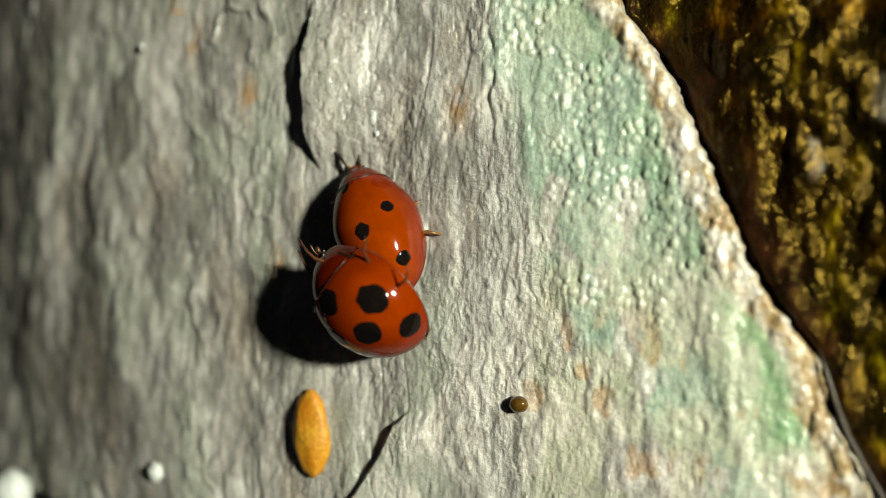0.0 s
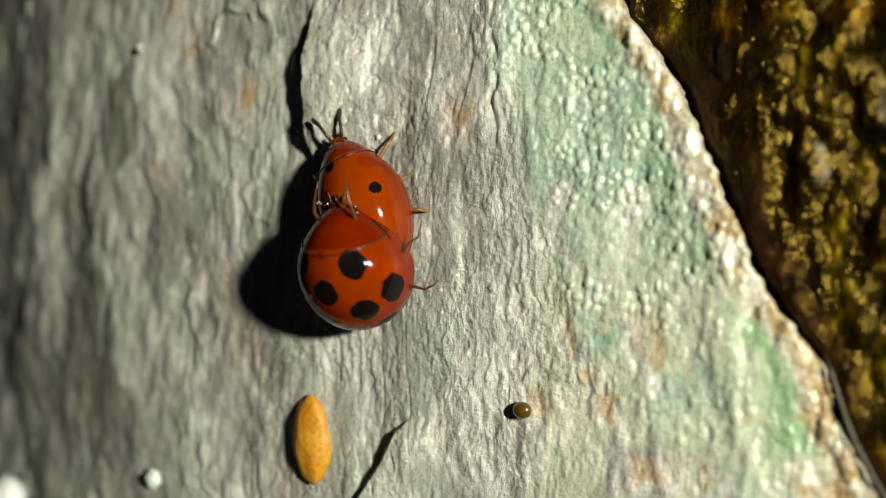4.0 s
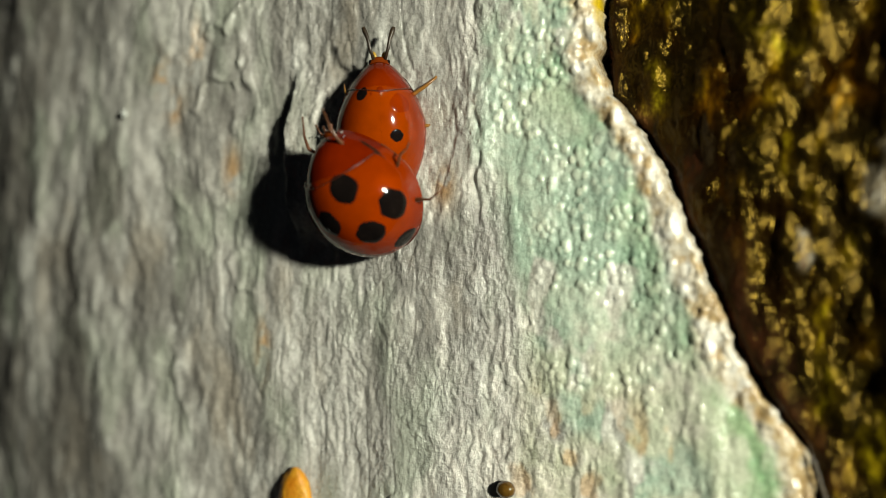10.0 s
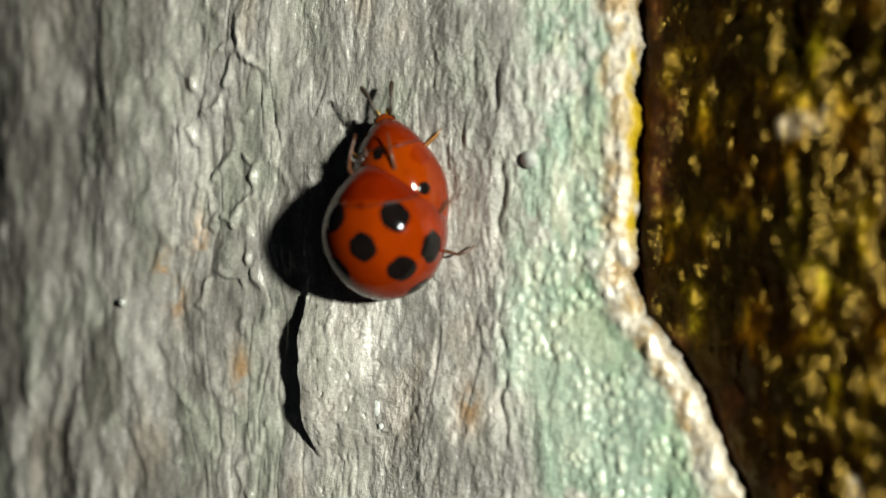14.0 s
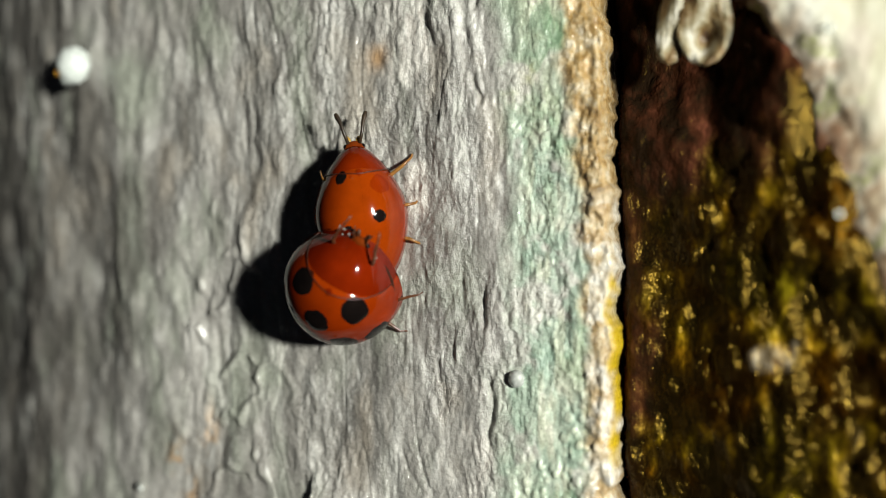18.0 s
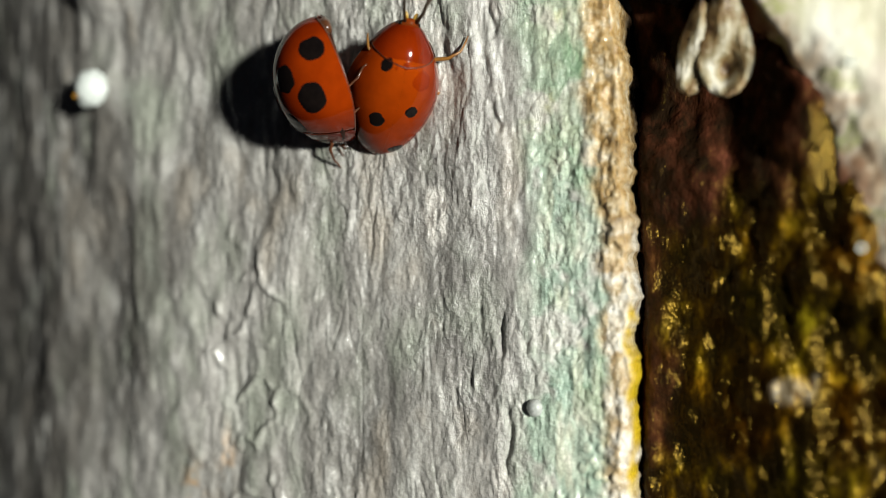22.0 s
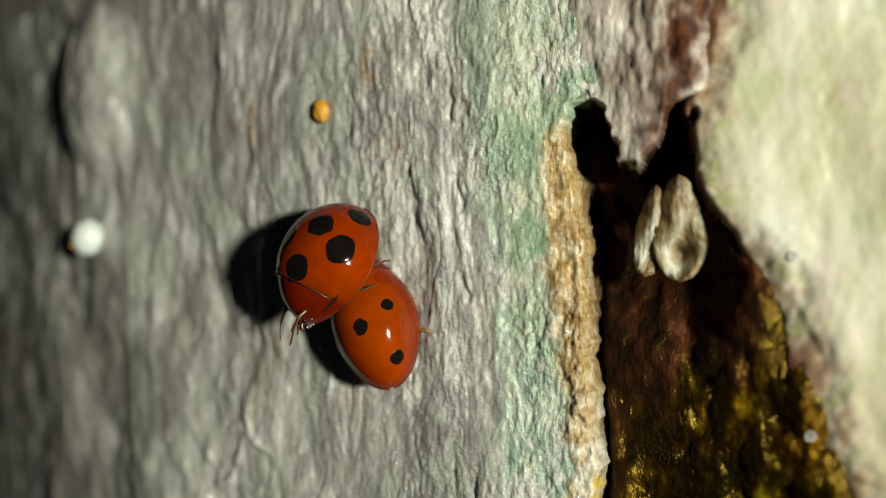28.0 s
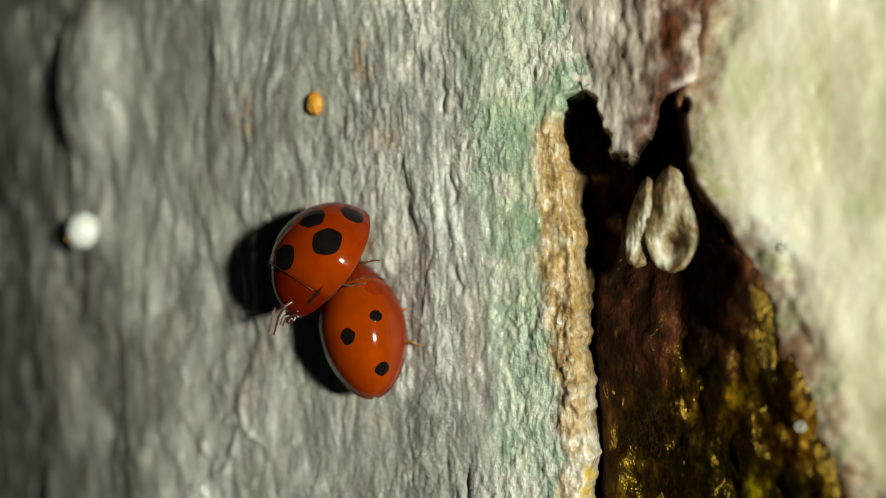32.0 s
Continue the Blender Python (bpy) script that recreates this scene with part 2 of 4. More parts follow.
def surface(name, stops, scale, rough=0.5, bump=0.00004, stretch=None, fine=None, coat=0.0, metallic=0.0, specular=0.5, varnish=None):
    """A plain material: colour through a noise, a finer noise over it, and bump."""
    m, nt, bsdf = node_material(name)
    fac = noise_node(nt, scale, 5.0, 0.6, stretch)
    col = ramp_node(nt, fac, stops)
    fine = fine or scale * 5
    speck = noise_node(nt, fine, 3.0, 0.6, stretch)
    col = mix_node(nt, 0.35, col, ramp_node(nt, speck, [(0.3, (0.25, 0.25, 0.25)), (0.7, (1.0, 1.0, 1.0))]), "MULTIPLY")
    nt.links.new(col, bsdf.inputs["Base Color"])
    bsdf.inputs["Roughness"].default_value = rough
    bsdf.inputs["Coat Weight"].default_value = coat
    bsdf.inputs["Coat Roughness"].default_value = 0.085
    bsdf.inputs["Coat IOR"].default_value = 1.3
    bsdf.inputs["Metallic"].default_value = metallic
    bsdf.inputs["Specular IOR Level"].default_value = specular
    if varnish:
        bsdf.inputs["Coat Tint"].default_value = (*varnish, 1)
    if bump:
        bump_node(nt, bsdf, speck, bump)
    return m


def bark_material():
    """Grey weathered bark with green lichen, a tan crust and orange stains laid on by the sheet's own masks."""
    m, nt, bsdf = node_material("weathered bark")
    large = noise_node(nt, 190, 5.0, 0.6, (1.0, 1.0, 0.35))
    fibre = noise_node(nt, 1400, 5.0, 0.65, (1.0, 1.0, 0.26))
    hair = noise_node(nt, 3300, 4.0, 0.6, (1.0, 1.0, 0.45))
    grit = noise_node(nt, 5600, 4.0, 0.65)
    grey = ramp_node(nt, large, [(0.32, (0.21, 0.20, 0.185)), (0.5, (0.365, 0.35, 0.325)), (0.66, (0.52, 0.50, 0.47))])
    grey = mix_node(nt, 0.5, grey, ramp_node(nt, fibre, [(0.28, (0.35, 0.33, 0.31)), (0.5, (0.8, 0.79, 0.78)), (0.7, (1.1, 1.08, 1.05))]), "MULTIPLY")
    mottle = noise_node(nt, 820, 5.0, 0.62, (1.0, 1.0, 0.4))
    grey = mix_node(nt, ramp_node(nt, mottle, [(0.52, (0, 0, 0)), (0.66, (0.75, 0.75, 0.75))]), grey, (0.60, 0.585, 0.55))
    hue = noise_node(nt, 330, 3.0, 0.5, (1.0, 1.0, 0.5))
    grey = mix_node(nt, ramp_node(nt, hue, [(0.50, (0, 0, 0)), (0.66, (0.6, 0.6, 0.6))]), grey, (0.31, 0.34, 0.27))
    grey = mix_node(nt, ramp_node(nt, hue, [(0.30, (0.5, 0.5, 0.5)), (0.42, (0, 0, 0))]), grey, (0.40, 0.34, 0.27))
    blot = noise_node(nt, 420, 4.0, 0.6)
    green = ramp_node(nt, blot, [(0.3, (0.27, 0.38, 0.295)), (0.5, (0.37, 0.46, 0.365)), (0.64, (0.48, 0.535, 0.43)), (0.74, (0.57, 0.555, 0.46))])
    fade = ramp_node(nt, blot, [(0.32, (0.19, 0.28, 0.18)), (0.5, (0.27, 0.36, 0.25)), (0.62, (0.36, 0.43, 0.30)), (0.72, (0.48, 0.48, 0.22))])
    green = mix_node(nt, attribute_node(nt, "film"), green, fade)
    granule = mix_node(nt, attribute_node(nt, "granule"), green, (0.64, 0.69, 0.54))
    chalk = ramp_node(nt, hair, [(0.3, (0.42, 0.37, 0.33)), (0.5, (0.62, 0.58, 0.53)), (0.68, (0.78, 0.75, 0.70))])
    grey = mix_node(nt, attribute_node(nt, "bleach"), grey, chalk)
    col = mix_node(nt, attribute_node(nt, "lichen"), grey, granule)
    moss = ramp_node(nt, blot, [(0.35, (0.17, 0.33, 0.16)), (0.65, (0.34, 0.46, 0.26))])
    wash = ramp_node(nt, blot, [(0.35, (0.44, 0.46, 0.32)), (0.55, (0.58, 0.57, 0.44)), (0.68, (0.66, 0.61, 0.52))])
    col = mix_node(nt, attribute_node(nt, "wash"), col, wash)
    col = mix_node(nt, attribute_node(nt, "moss"), col, moss)
    tan = ramp_node(nt, noise_node(nt, 1300, 4.0, 0.65), [(0.3, (0.30, 0.21, 0.10)), (0.48, (0.56, 0.49, 0.38)), (0.66, (0.76, 0.73, 0.66))])
    ochre = ramp_node(nt, noise_node(nt, 1500, 4.0, 0.65), [(0.3, (0.20, 0.11, 0.03)), (0.46, (0.42, 0.27, 0.105)), (0.57, (0.52, 0.40, 0.23)), (0.70, (0.72, 0.63, 0.49))])
    tan = mix_node(nt, attribute_node(nt, "ochre"), tan, ochre)
    col = mix_node(nt, attribute_node(nt, "crust"), col, tan)
    col = mix_node(nt, attribute_node(nt, "yellow"), col, (0.55, 0.37, 0.01))
    # dark smudges, together with the dimmer far flank painted in
    col = mix_node(nt, attribute_node(nt, "smudge_shade"), col, ramp_node(nt, fibre, [(0.3, (0.05, 0.045, 0.04)), (0.7, (0.16, 0.145, 0.125))]))
    col = mix_node(nt, attribute_node(nt, "stain"), col, (0.46, 0.24, 0.07))
    # shade painted into the walls that fall away past the bark's edge
    col = mix_node(nt, attribute_node(nt, "wall_shade"), col, ramp_node(nt, fibre, [(0.35, (0.010, 0.006, 0.003)), (0.7, (0.05, 0.026, 0.010))]))
    col = mix_node(nt, 0.36, col, ramp_node(nt, grit, [(0.3, (0.35, 0.34, 0.32)), (0.62, (1.2, 1.2, 1.2))]), "MULTIPLY")
    col = mix_node(nt, 0.26, col, ramp_node(nt, hair, [(0.34, (0.40, 0.38, 0.36)), (0.5, (0.95, 0.95, 0.95)), (0.66, (1.15, 1.15, 1.15))]), "MULTIPLY")
    nt.links.new(col, bsdf.inputs["Base Color"])
    rough = ramp_node(nt, hair, [(0.35, (0.46, 0.46, 0.46)), (0.6, (0.16, 0.16, 0.16))])
    nt.links.new(rough, bsdf.inputs["Roughness"])
    bsdf.inputs["Specular IOR Level"].default_value = 0.65
    total = fibre
    for layer in (hair, grit):
        both = nt.nodes.new("ShaderNodeMath")
        both.operation = "ADD"
        nt.links.new(total, both.inputs[0])
        nt.links.new(layer, both.inputs[1])
        total = both.outputs[0]
    bump = nt.nodes.new("ShaderNodeBump")
    bump.inputs["Distance"].default_value = 0.000115
    nt.links.new(total, bump.inputs["Height"])
    nt.links.new(attribute_node(nt, "grain"), bump.inputs["Strength"])
    nt.links.new(bump.outputs["Normal"], bsdf.inputs["Normal"])
    return m


def inner_material():
    """Dark wet inner bark with golden lumps that glint, blackish red in the hollow and along the edge's foot."""
    m, nt, bsdf = node_material("dark inner bark")
    lump = noise_node(nt, 900, 4.0, 0.6, (1.0, 1.0, 0.5))
    fine = noise_node(nt, 2300, 3.0, 0.6, (1.0, 1.0, 0.55))
    hue = noise_node(nt, 260, 2.0, 0.5)
    rich = ramp_node(nt, lump, [(0.44, (0.009, 0.005, 0.001)), (0.54, (0.04, 0.021, 0.001)), (0.61, (0.16, 0.095, 0.003)), (0.69, (0.40, 0.25, 0.008)), (0.78, (0.56, 0.40, 0.06))])
    lean = ramp_node(nt, lump, [(0.50, (0.007, 0.004, 0.001)), (0.60, (0.030, 0.015, 0.001)), (0.67, (0.13, 0.075, 0.003)), (0.75, (0.44, 0.31, 0.010))])
    gold = mix_node(nt, attribute_node(nt, "gild"), lean, rich)
    gold = mix_node(nt, 0.8, gold, ramp_node(nt, hue, [(0.40, (1.0, 0.62, 0.4)), (0.5, (1.0, 1.0, 1.0)), (0.62, (0.72, 0.95, 0.8))]), "MULTIPLY")
    gold = mix_node(nt, 0.45, gold, ramp_node(nt, fine, [(0.38, (0.12, 0.10, 0.06)), (0.6, (1.0, 1.0, 1.0))]), "MULTIPLY")
    scurf = ramp_node(nt, fine, [(0.35, (0.12, 0.07, 0.04)), (0.5, (0.30, 0.24, 0.15)), (0.65, (0.52, 0.46, 0.36))])
    gold = mix_node(nt, attribute_node(nt, "scurf"), gold, scurf)
    blackish = ramp_node(nt, lump, [(0.42, (0.011, 0.006, 0.003)), (0.60, (0.04, 0.013, 0.006)), (0.75, (0.11, 0.035, 0.018))])
    nt.links.new(mix_node(nt, attribute_node(nt, "blackish"), gold, blackish), bsdf.inputs["Base Color"])
    bsdf.inputs["Roughness"].default_value = 0.26
    nt.links.new(ramp_node(nt, attribute_node(nt, "blackish"), [(0.0, (0.34, 0.34, 0.34)), (1.0, (0.06, 0.06, 0.06))]), bsdf.inputs["Specular IOR Level"])
    bsdf.inputs["Specular Tint"].default_value = (1.0, 0.62, 0.08, 1)
    bump_node(nt, bsdf, fine, 0.00022)
    return m


def strip_material():
    """Streaked pinkish grey bark with a dark red stain along its torn side."""
    m, nt, bsdf = node_material("pinkish grey bark")
    streak = noise_node(nt, 800, 5.0, 0.65, (1.0, 1.0, 0.42))
    fine = noise_node(nt, 2600, 4.0, 0.6, (1.0, 1.0, 0.5))
    col = ramp_node(nt, streak, [(0.3, (0.14, 0.09, 0.06)), (0.48, (0.40, 0.33, 0.27)), (0.66, (0.68, 0.62, 0.56))])
    red = ramp_node(nt, fine, [(0.35, (0.03, 0.011, 0.005)), (0.65, (0.13, 0.045, 0.022))])
    col = mix_node(nt, attribute_node(nt, "chalk"), col, ramp_node(nt, fine, [(0.3, (0.40, 0.38, 0.32)), (0.65, (0.62, 0.59, 0.52))]))
    col = mix_node(nt, attribute_node(nt, "red"), col, red)
    # shade painted by depth into the strip's sunken sides
    nt.links.new(mix_node(nt, attribute_node(nt, "wall_shade"), col, (0.014, 0.008, 0.005)), bsdf.inputs["Base Color"])
    bsdf.inputs["Roughness"].default_value = 0.42
    nt.links.new(ramp_node(nt, attribute_node(nt, "red"), [(0.0, (0.5, 0.5, 0.5)), (1.0, (0.08, 0.08, 0.08))]), bsdf.inputs["Specular IOR Level"])
    bump_node(nt, bsdf, fine, 0.00007)
    return m


def pale_material():
    """Cream bark, tan and olive towards its broken rim."""
    m, nt, bsdf = node_material("cream bark")
    broad = noise_node(nt, 240, 5.0, 0.6, (1.0, 1.0, 0.5))
    fine = noise_node(nt, 1700, 4.0, 0.6, (1.0, 1.0, 0.5))
    col = ramp_node(nt, broad, [(0.30, (0.38, 0.35, 0.20)), (0.48, (0.55, 0.52, 0.37)), (0.62, (0.66, 0.64, 0.53)), (0.72, (0.72, 0.70, 0.62))])
    rim = ramp_node(nt, noise_node(nt, 700, 4.0, 0.6), [(0.34, (0.24, 0.13, 0.065)), (0.44, (0.42, 0.30, 0.19)), (0.52, (0.55, 0.47, 0.37)), (0.60, (0.34, 0.35, 0.13)), (0.7, (0.60, 0.50, 0.42))])
    patch = noise_node(nt, 420, 4.0, 0.6, (1.0, 1.0, 0.6))
    col = mix_node(nt, ramp_node(nt, patch, [(0.54, (0, 0, 0)), (0.66, (0.55, 0.55, 0.55))]), col, (0.60, 0.50, 0.42))
    col = mix_node(nt, ramp_node(nt, patch, [(0.34, (0.6, 0.6, 0.6)), (0.45, (0, 0, 0))]), col, (0.42, 0.44, 0.24))
    border = attribute_node(nt, "rim")
    col = mix_node(nt, ramp_node(nt, border, [(0.25, (0, 0, 0)), (0.6, (0.9, 0.9, 0.9))]), col, rim)
    rust = ramp_node(nt, fine, [(0.35, (0.08, 0.028, 0.013)), (0.65, (0.22, 0.095, 0.045))])
    col = mix_node(nt, ramp_node(nt, border, [(0.72, (0, 0, 0)), (0.93, (0.95, 0.95, 0.95))]), col, rust)
    col = mix_node(nt, 0.2, col, ramp_node(nt, fine, [(0.3, (0.45, 0.43, 0.38)), (0.65, (1.0, 1.0, 1.0))]), "MULTIPLY")
    nt.links.new(col, bsdf.inputs["Base Color"])
    bsdf.inputs["Roughness"].default_value = 0.4
    bump_node(nt, bsdf, fine, 0.00004)
    return m


BARK = bark_material()
DARK_BARK = inner_material()
PALE_BARK = pale_material()
TONGUE_BARK = strip_material()
FLAKE = surface("horny bark flake", [(0.38, (0.04, 0.014, 0.004)), (0.47, (0.20, 0.12, 0.04)), (0.55, (0.30, 0.25, 0.14)), (0.66, (0.58, 0.54, 0.44))], 900, 0.5, 0.00022, (1, 1, 0.4), 2600)
OUTER = surface("trunk bark", [(0.3, (0.10, 0.09, 0.08)), (0.7, (0.30, 0.28, 0.25))], 60, 0.7, 0.0003, (1, 1, 0.4))
VARNISH = (0.45, 0.25, 0.12)
SHELL_F = surface("orange red shell", [(0.3, (0.56, 0.118, 0.0015)), (0.7, (0.66, 0.16, 0.002))], 350, 0.5, 0.0, None, 900, 1.0, 0.0, 0.0, VARNISH)
SHELL_M = surface("scarlet shell", [(0.3, (0.5, 0.088, 0.0012)), (0.7, (0.59, 0.122, 0.0018))], 350, 0.5, 0.0, None, 900, 1.0, 0.0, 0.0, VARNISH)
SHIELD_F = surface("orange brown shield", [(0.3, (0.36, 0.055, 0.002)), (0.7, (0.44, 0.075, 0.003))], 350, 0.5, 0.0, None, 900, 1.0, 0.0, 0.0, VARNISH)
SHIELD_M = surface("dark red shield", [(0.3, (0.3, 0.036, 0.002)), (0.7, (0.38, 0.05, 0.003))], 350, 0.5, 0.0, None, 900, 1.0, 0.0, 0.0, VARNISH)
BLACK = surface("black shell spot", [(0.3, (0.004, 0.003, 0.003)), (0.7, (0.009, 0.006, 0.005))], 900, 0.4, 0.0, None, 4000, 1.0, 0.0, 0.0)
FAINT = surface("dull red patch", [(0.3, (0.44, 0.075, 0.002)), (0.7, (0.52, 0.1, 0.003))], 350, 0.5, 0.0, None, 900, 1.0, 0.0, 0.0, VARNISH)
SEAM = surface("dark red seam", [(0.3, (0.035, 0.006, 0.002)), (0.7, (0.06, 0.010, 0.003))], 900, 0.4, 0.0, None, 4000, 0.5)
LEG = surface("amber leg", [(0.3, (0.17, 0.065, 0.012)), (0.7, (0.32, 0.15, 0.03))], 2500, 0.3, 0.0, None, 6000, 0.5)
HEAD = surface("dull red head", [(0.3, (0.16, 0.03, 0.004)), (0.7, (0.24, 0.05, 0.006))], 900, 0.5, 0.0, None, 2500, 0.5, 0.0, 0.0, VARNISH)
PALP = surface("amber mouth feeler", [(0.3, (0.36, 0.19, 0.02)), (0.7, (0.52, 0.33, 0.05))], 2500, 0.3, 0.0, None, 6000, 0.5)
LEG_DARK = surface("dark brown leg", [(0.3, (0.05, 0.018, 0.008)), (0.7, (0.14, 0.05, 0.02))], 2500, 0.28, 0.0, None, 6000, 0.6)
HORN = surface("dark feeler", [(0.3, (0.012, 0.008, 0.006)), (0.7, (0.05, 0.03, 0.015))], 2500, 0.4, 0.0, None, 6000)
MARGIN = surface("dark glossy margin", [(0.3, (0.06, 0.022, 0.012)), (0.7, (0.11, 0.045, 0.028))], 900, 0.35, 0.0, None, 4000, 1.0)
BELLY = surface("dark belly", [(0.3, (0.016, 0.005, 0.002)), (0.7, (0.045, 0.012, 0.005))], 1500, 0.45, 0.00004, None, 5000, 0.0, 0.0, 0.15)
EGG_WHITE = surface("white egg shell", [(0.3, (0.62, 0.66, 0.62)), (0.7, (0.82, 0.86, 0.82))], 900, 0.35, 0.00003, None, 3500)
EGG_ORANGE = surface("yellow orange cocoon", [(0.3, (0.54, 0.17, 0.003)), (0.7, (0.68, 0.36, 0.03))], 900, 0.5, 0.00005, None, 3500)
BEAD = surface("greyish bead", [(0.3, (0.34, 0.35, 0.33)), (0.7, (0.52, 0.53, 0.50))], 2500, 0.15, 0.00002, None, 6000, 0.6)
BEAD.node_tree.nodes["Principled BSDF"].inputs["Subsurface Weight"].default_value = 1.0
BEAD.node_tree.nodes["Principled BSDF"].inputs["Subsurface Scale"].default_value = 0.0006
BEAD.node_tree.nodes["Principled BSDF"].inputs["Subsurface Radius"].default_value = (1.0, 1.0, 1.0)
AMBER = surface("amber resin drop", [(0.3, (0.05, 0.022, 0.004)), (0.7, (0.13, 0.065, 0.010))], 1800, 0.12, 0.0, None, 6000, 0.9)
FIBRE = surface("dark root fibre", [(0.3, (0.02, 0.014, 0.008)), (0.7, (0.09, 0.065, 0.04))], 1800, 0.35, 0.0, None, 6000, 0.3)


# ---- building ----
def mesh_data(name, verts, faces, material, soft=True):
    """A mesh from places in millimetres."""
    me = bpy.data.meshes.new(name)
    me.from_pydata([tuple(MM * c for c in v) for v in verts], [], faces)
    me.materials.append(material)
    if soft:
        me.polygons.foreach_set("use_smooth", [True] * len(me.polygons))
    me.update()
    return me


def part(name, data, parent, label="", m=None):
    ob = new(name, data)
    ob.parent = parent
    if m is not None:
        ob.matrix_basis = m
    return tagged(ob, label) if label else ob


def thing(name, label, category, m=None, group="", kind=""):
    ob = new(name)
    if m is not None:
        ob.matrix_basis = m
    return tagged(ob, label, category, group, kind)


def trunk_y(x):
    """The trunk's face without its relief, in millimetres."""
    return 0.80 - 0.3616 * x + 0.00172 * x * x


def trunk_normal(x):
    slope = -0.3616 + 0.00344 * x
    n = np.sqrt(1 + slope**2)
    return slope / n, -1 / n


def on_trunk(x, z, h=0.0):
    nx, ny = trunk_normal(x)
    return x + h * nx, trunk_y(x) + h * ny, z


def sheet(name, xs, zs, height, material, parent, label="", keep=None, masks=None):
    """A relief laid over the trunk's face: height(x, z) in millimetres above it."""
    gx, gz = np.meshgrid(xs, zs)
    h = height(gx, gz)
    nx, ny = trunk_normal(gx)
    co = np.stack([gx + h * nx, trunk_y(gx) + h * ny, gz], -1) * MM
    nz, nn = gx.shape
    idx = np.arange(nz * nn).reshape(nz, nn)
    quads = np.stack([idx[:-1, :-1], idx[:-1, 1:], idx[1:, 1:], idx[1:, :-1]], -1)
    if keep is not None:
        k = keep(gx, gz)
        quads = quads[k[:-1, :-1] | k[1:, 1:] | k[:-1, 1:] | k[1:, :-1]]
    quads = quads.reshape(-1, 4)
    used = np.zeros(nz * nn, bool)
    used[quads.ravel()] = True
    fresh = np.cumsum(used) - 1
    quads, co = fresh[quads], co.reshape(-1, 3)[used]
    me = bpy.data.meshes.new(name)
    me.vertices.add(len(co))
    me.vertices.foreach_set("co", co.astype(np.float32).ravel())
    me.loops.add(quads.size)
    me.loops.foreach_set("vertex_index", quads.astype(np.int32).ravel())
    me.polygons.add(len(quads))
    me.polygons.foreach_set("loop_start", np.arange(0, quads.size, 4, dtype=np.int32))
    me.polygons.foreach_set("use_smooth", np.ones(len(quads), bool))
    me.update(calc_edges=True)
    me.materials.append(material)
    for key, values in (masks(gx, gz, h) if masks else {}).items():
        at = me.attributes.new(key, "FLOAT", "POINT")
        at.data.foreach_set("value", values.reshape(-1)[used].astype(np.float32))
    return part(name, me, parent, label)


# ---- the trunk ----
EDGE = [(-20, 21.7), (-9.6, 17.1), (-7.4, 15.9), (-4.7, 15.0), (-2.5, 13.5), (-0.7, 12.45), (2.4, 11.3), (5.0, 10.05), (6.9, 9.45), (8.5, 8.5), (10.2, 6.95), (12.6, 6.7), (17.2, 6.8), (22, 6.75), (26, 6.65), (30.6, 6.5), (34.1, 6.25), (35.2, 6.0), (36.4, 5.75), (37.4, 5.8), (38.0, 6.1), (38.5, 9.0), (52, 9.5)]
GREEN = [(-20, 13), (-9, 10), (-7.2, 7.6), (-4.9, 6.2), (-1.9, 4.4), (0.6, 3.8), (4.4, 2.7), (7.8, 2.2), (11, 2.0), (15, 2.3), (18.5, 2.6), (22, 2.6), (26, 2.3), (30, 2.35), (34, 1.7), (37.3, 1.8), (40.5, 1.3), (52, 0.8)]
LEDGE = [(2.7, -6.15), (3.4, -6.5), (4.6, -6.9), (6, -7.1), (7.5, -7.17), (9.2, -7.15), (10.5, -7.05), (12.2, -6.9)]


def ledge(x, z):
    """The curved lip of a loose bark scale, which drops away on its left."""
    lip = along(z, LEDGE) + 0.05 * smooth_noise(z / 0.8, 0 * z, 5)
    tall = 0.95 * ramp(z, 2.7, 5.5) * (1 - ramp(z, 8.5, 12.4))
    return tall * ramp(x, lip - 0.10, lip + 0.14) * (1 - ramp(x, lip + 0.3, lip + 5.5))


def crinkles(x, z):
    """Soft raised creases between the blisters of the bark's skin."""
    bent_x, bent_z = x + 0.35 * fbm(x, z, 1.3, 1.6, 47, 2), z + 0.45 * fbm(x, z, 1.4, 1.4, 49, 2)
    ridge = np.exp(-((cell_edges(bent_x, 0.72 * bent_z, 1.75, 43) / 0.34) ** 2)) * ramp(fbm(x, z, 1.1, 1.3, 45, 2), -0.2, 0.25)
    band = ramp(x, -14.2, -13.0) * ramp(x, -8.8, -9.8) * ramp(z, 8, 10.5) * ramp(z, 26, 22.5)
    rest = 0.55 * ramp(x, -15.5, -13.5) * ramp(x, -6.5, -8.0) * ramp(fbm(x, z, 2.5, 4.0, 53, 2), -0.1, 0.3) * ramp(z, 35, 30)
    return 0.21 * ridge * np.maximum(band, rest)


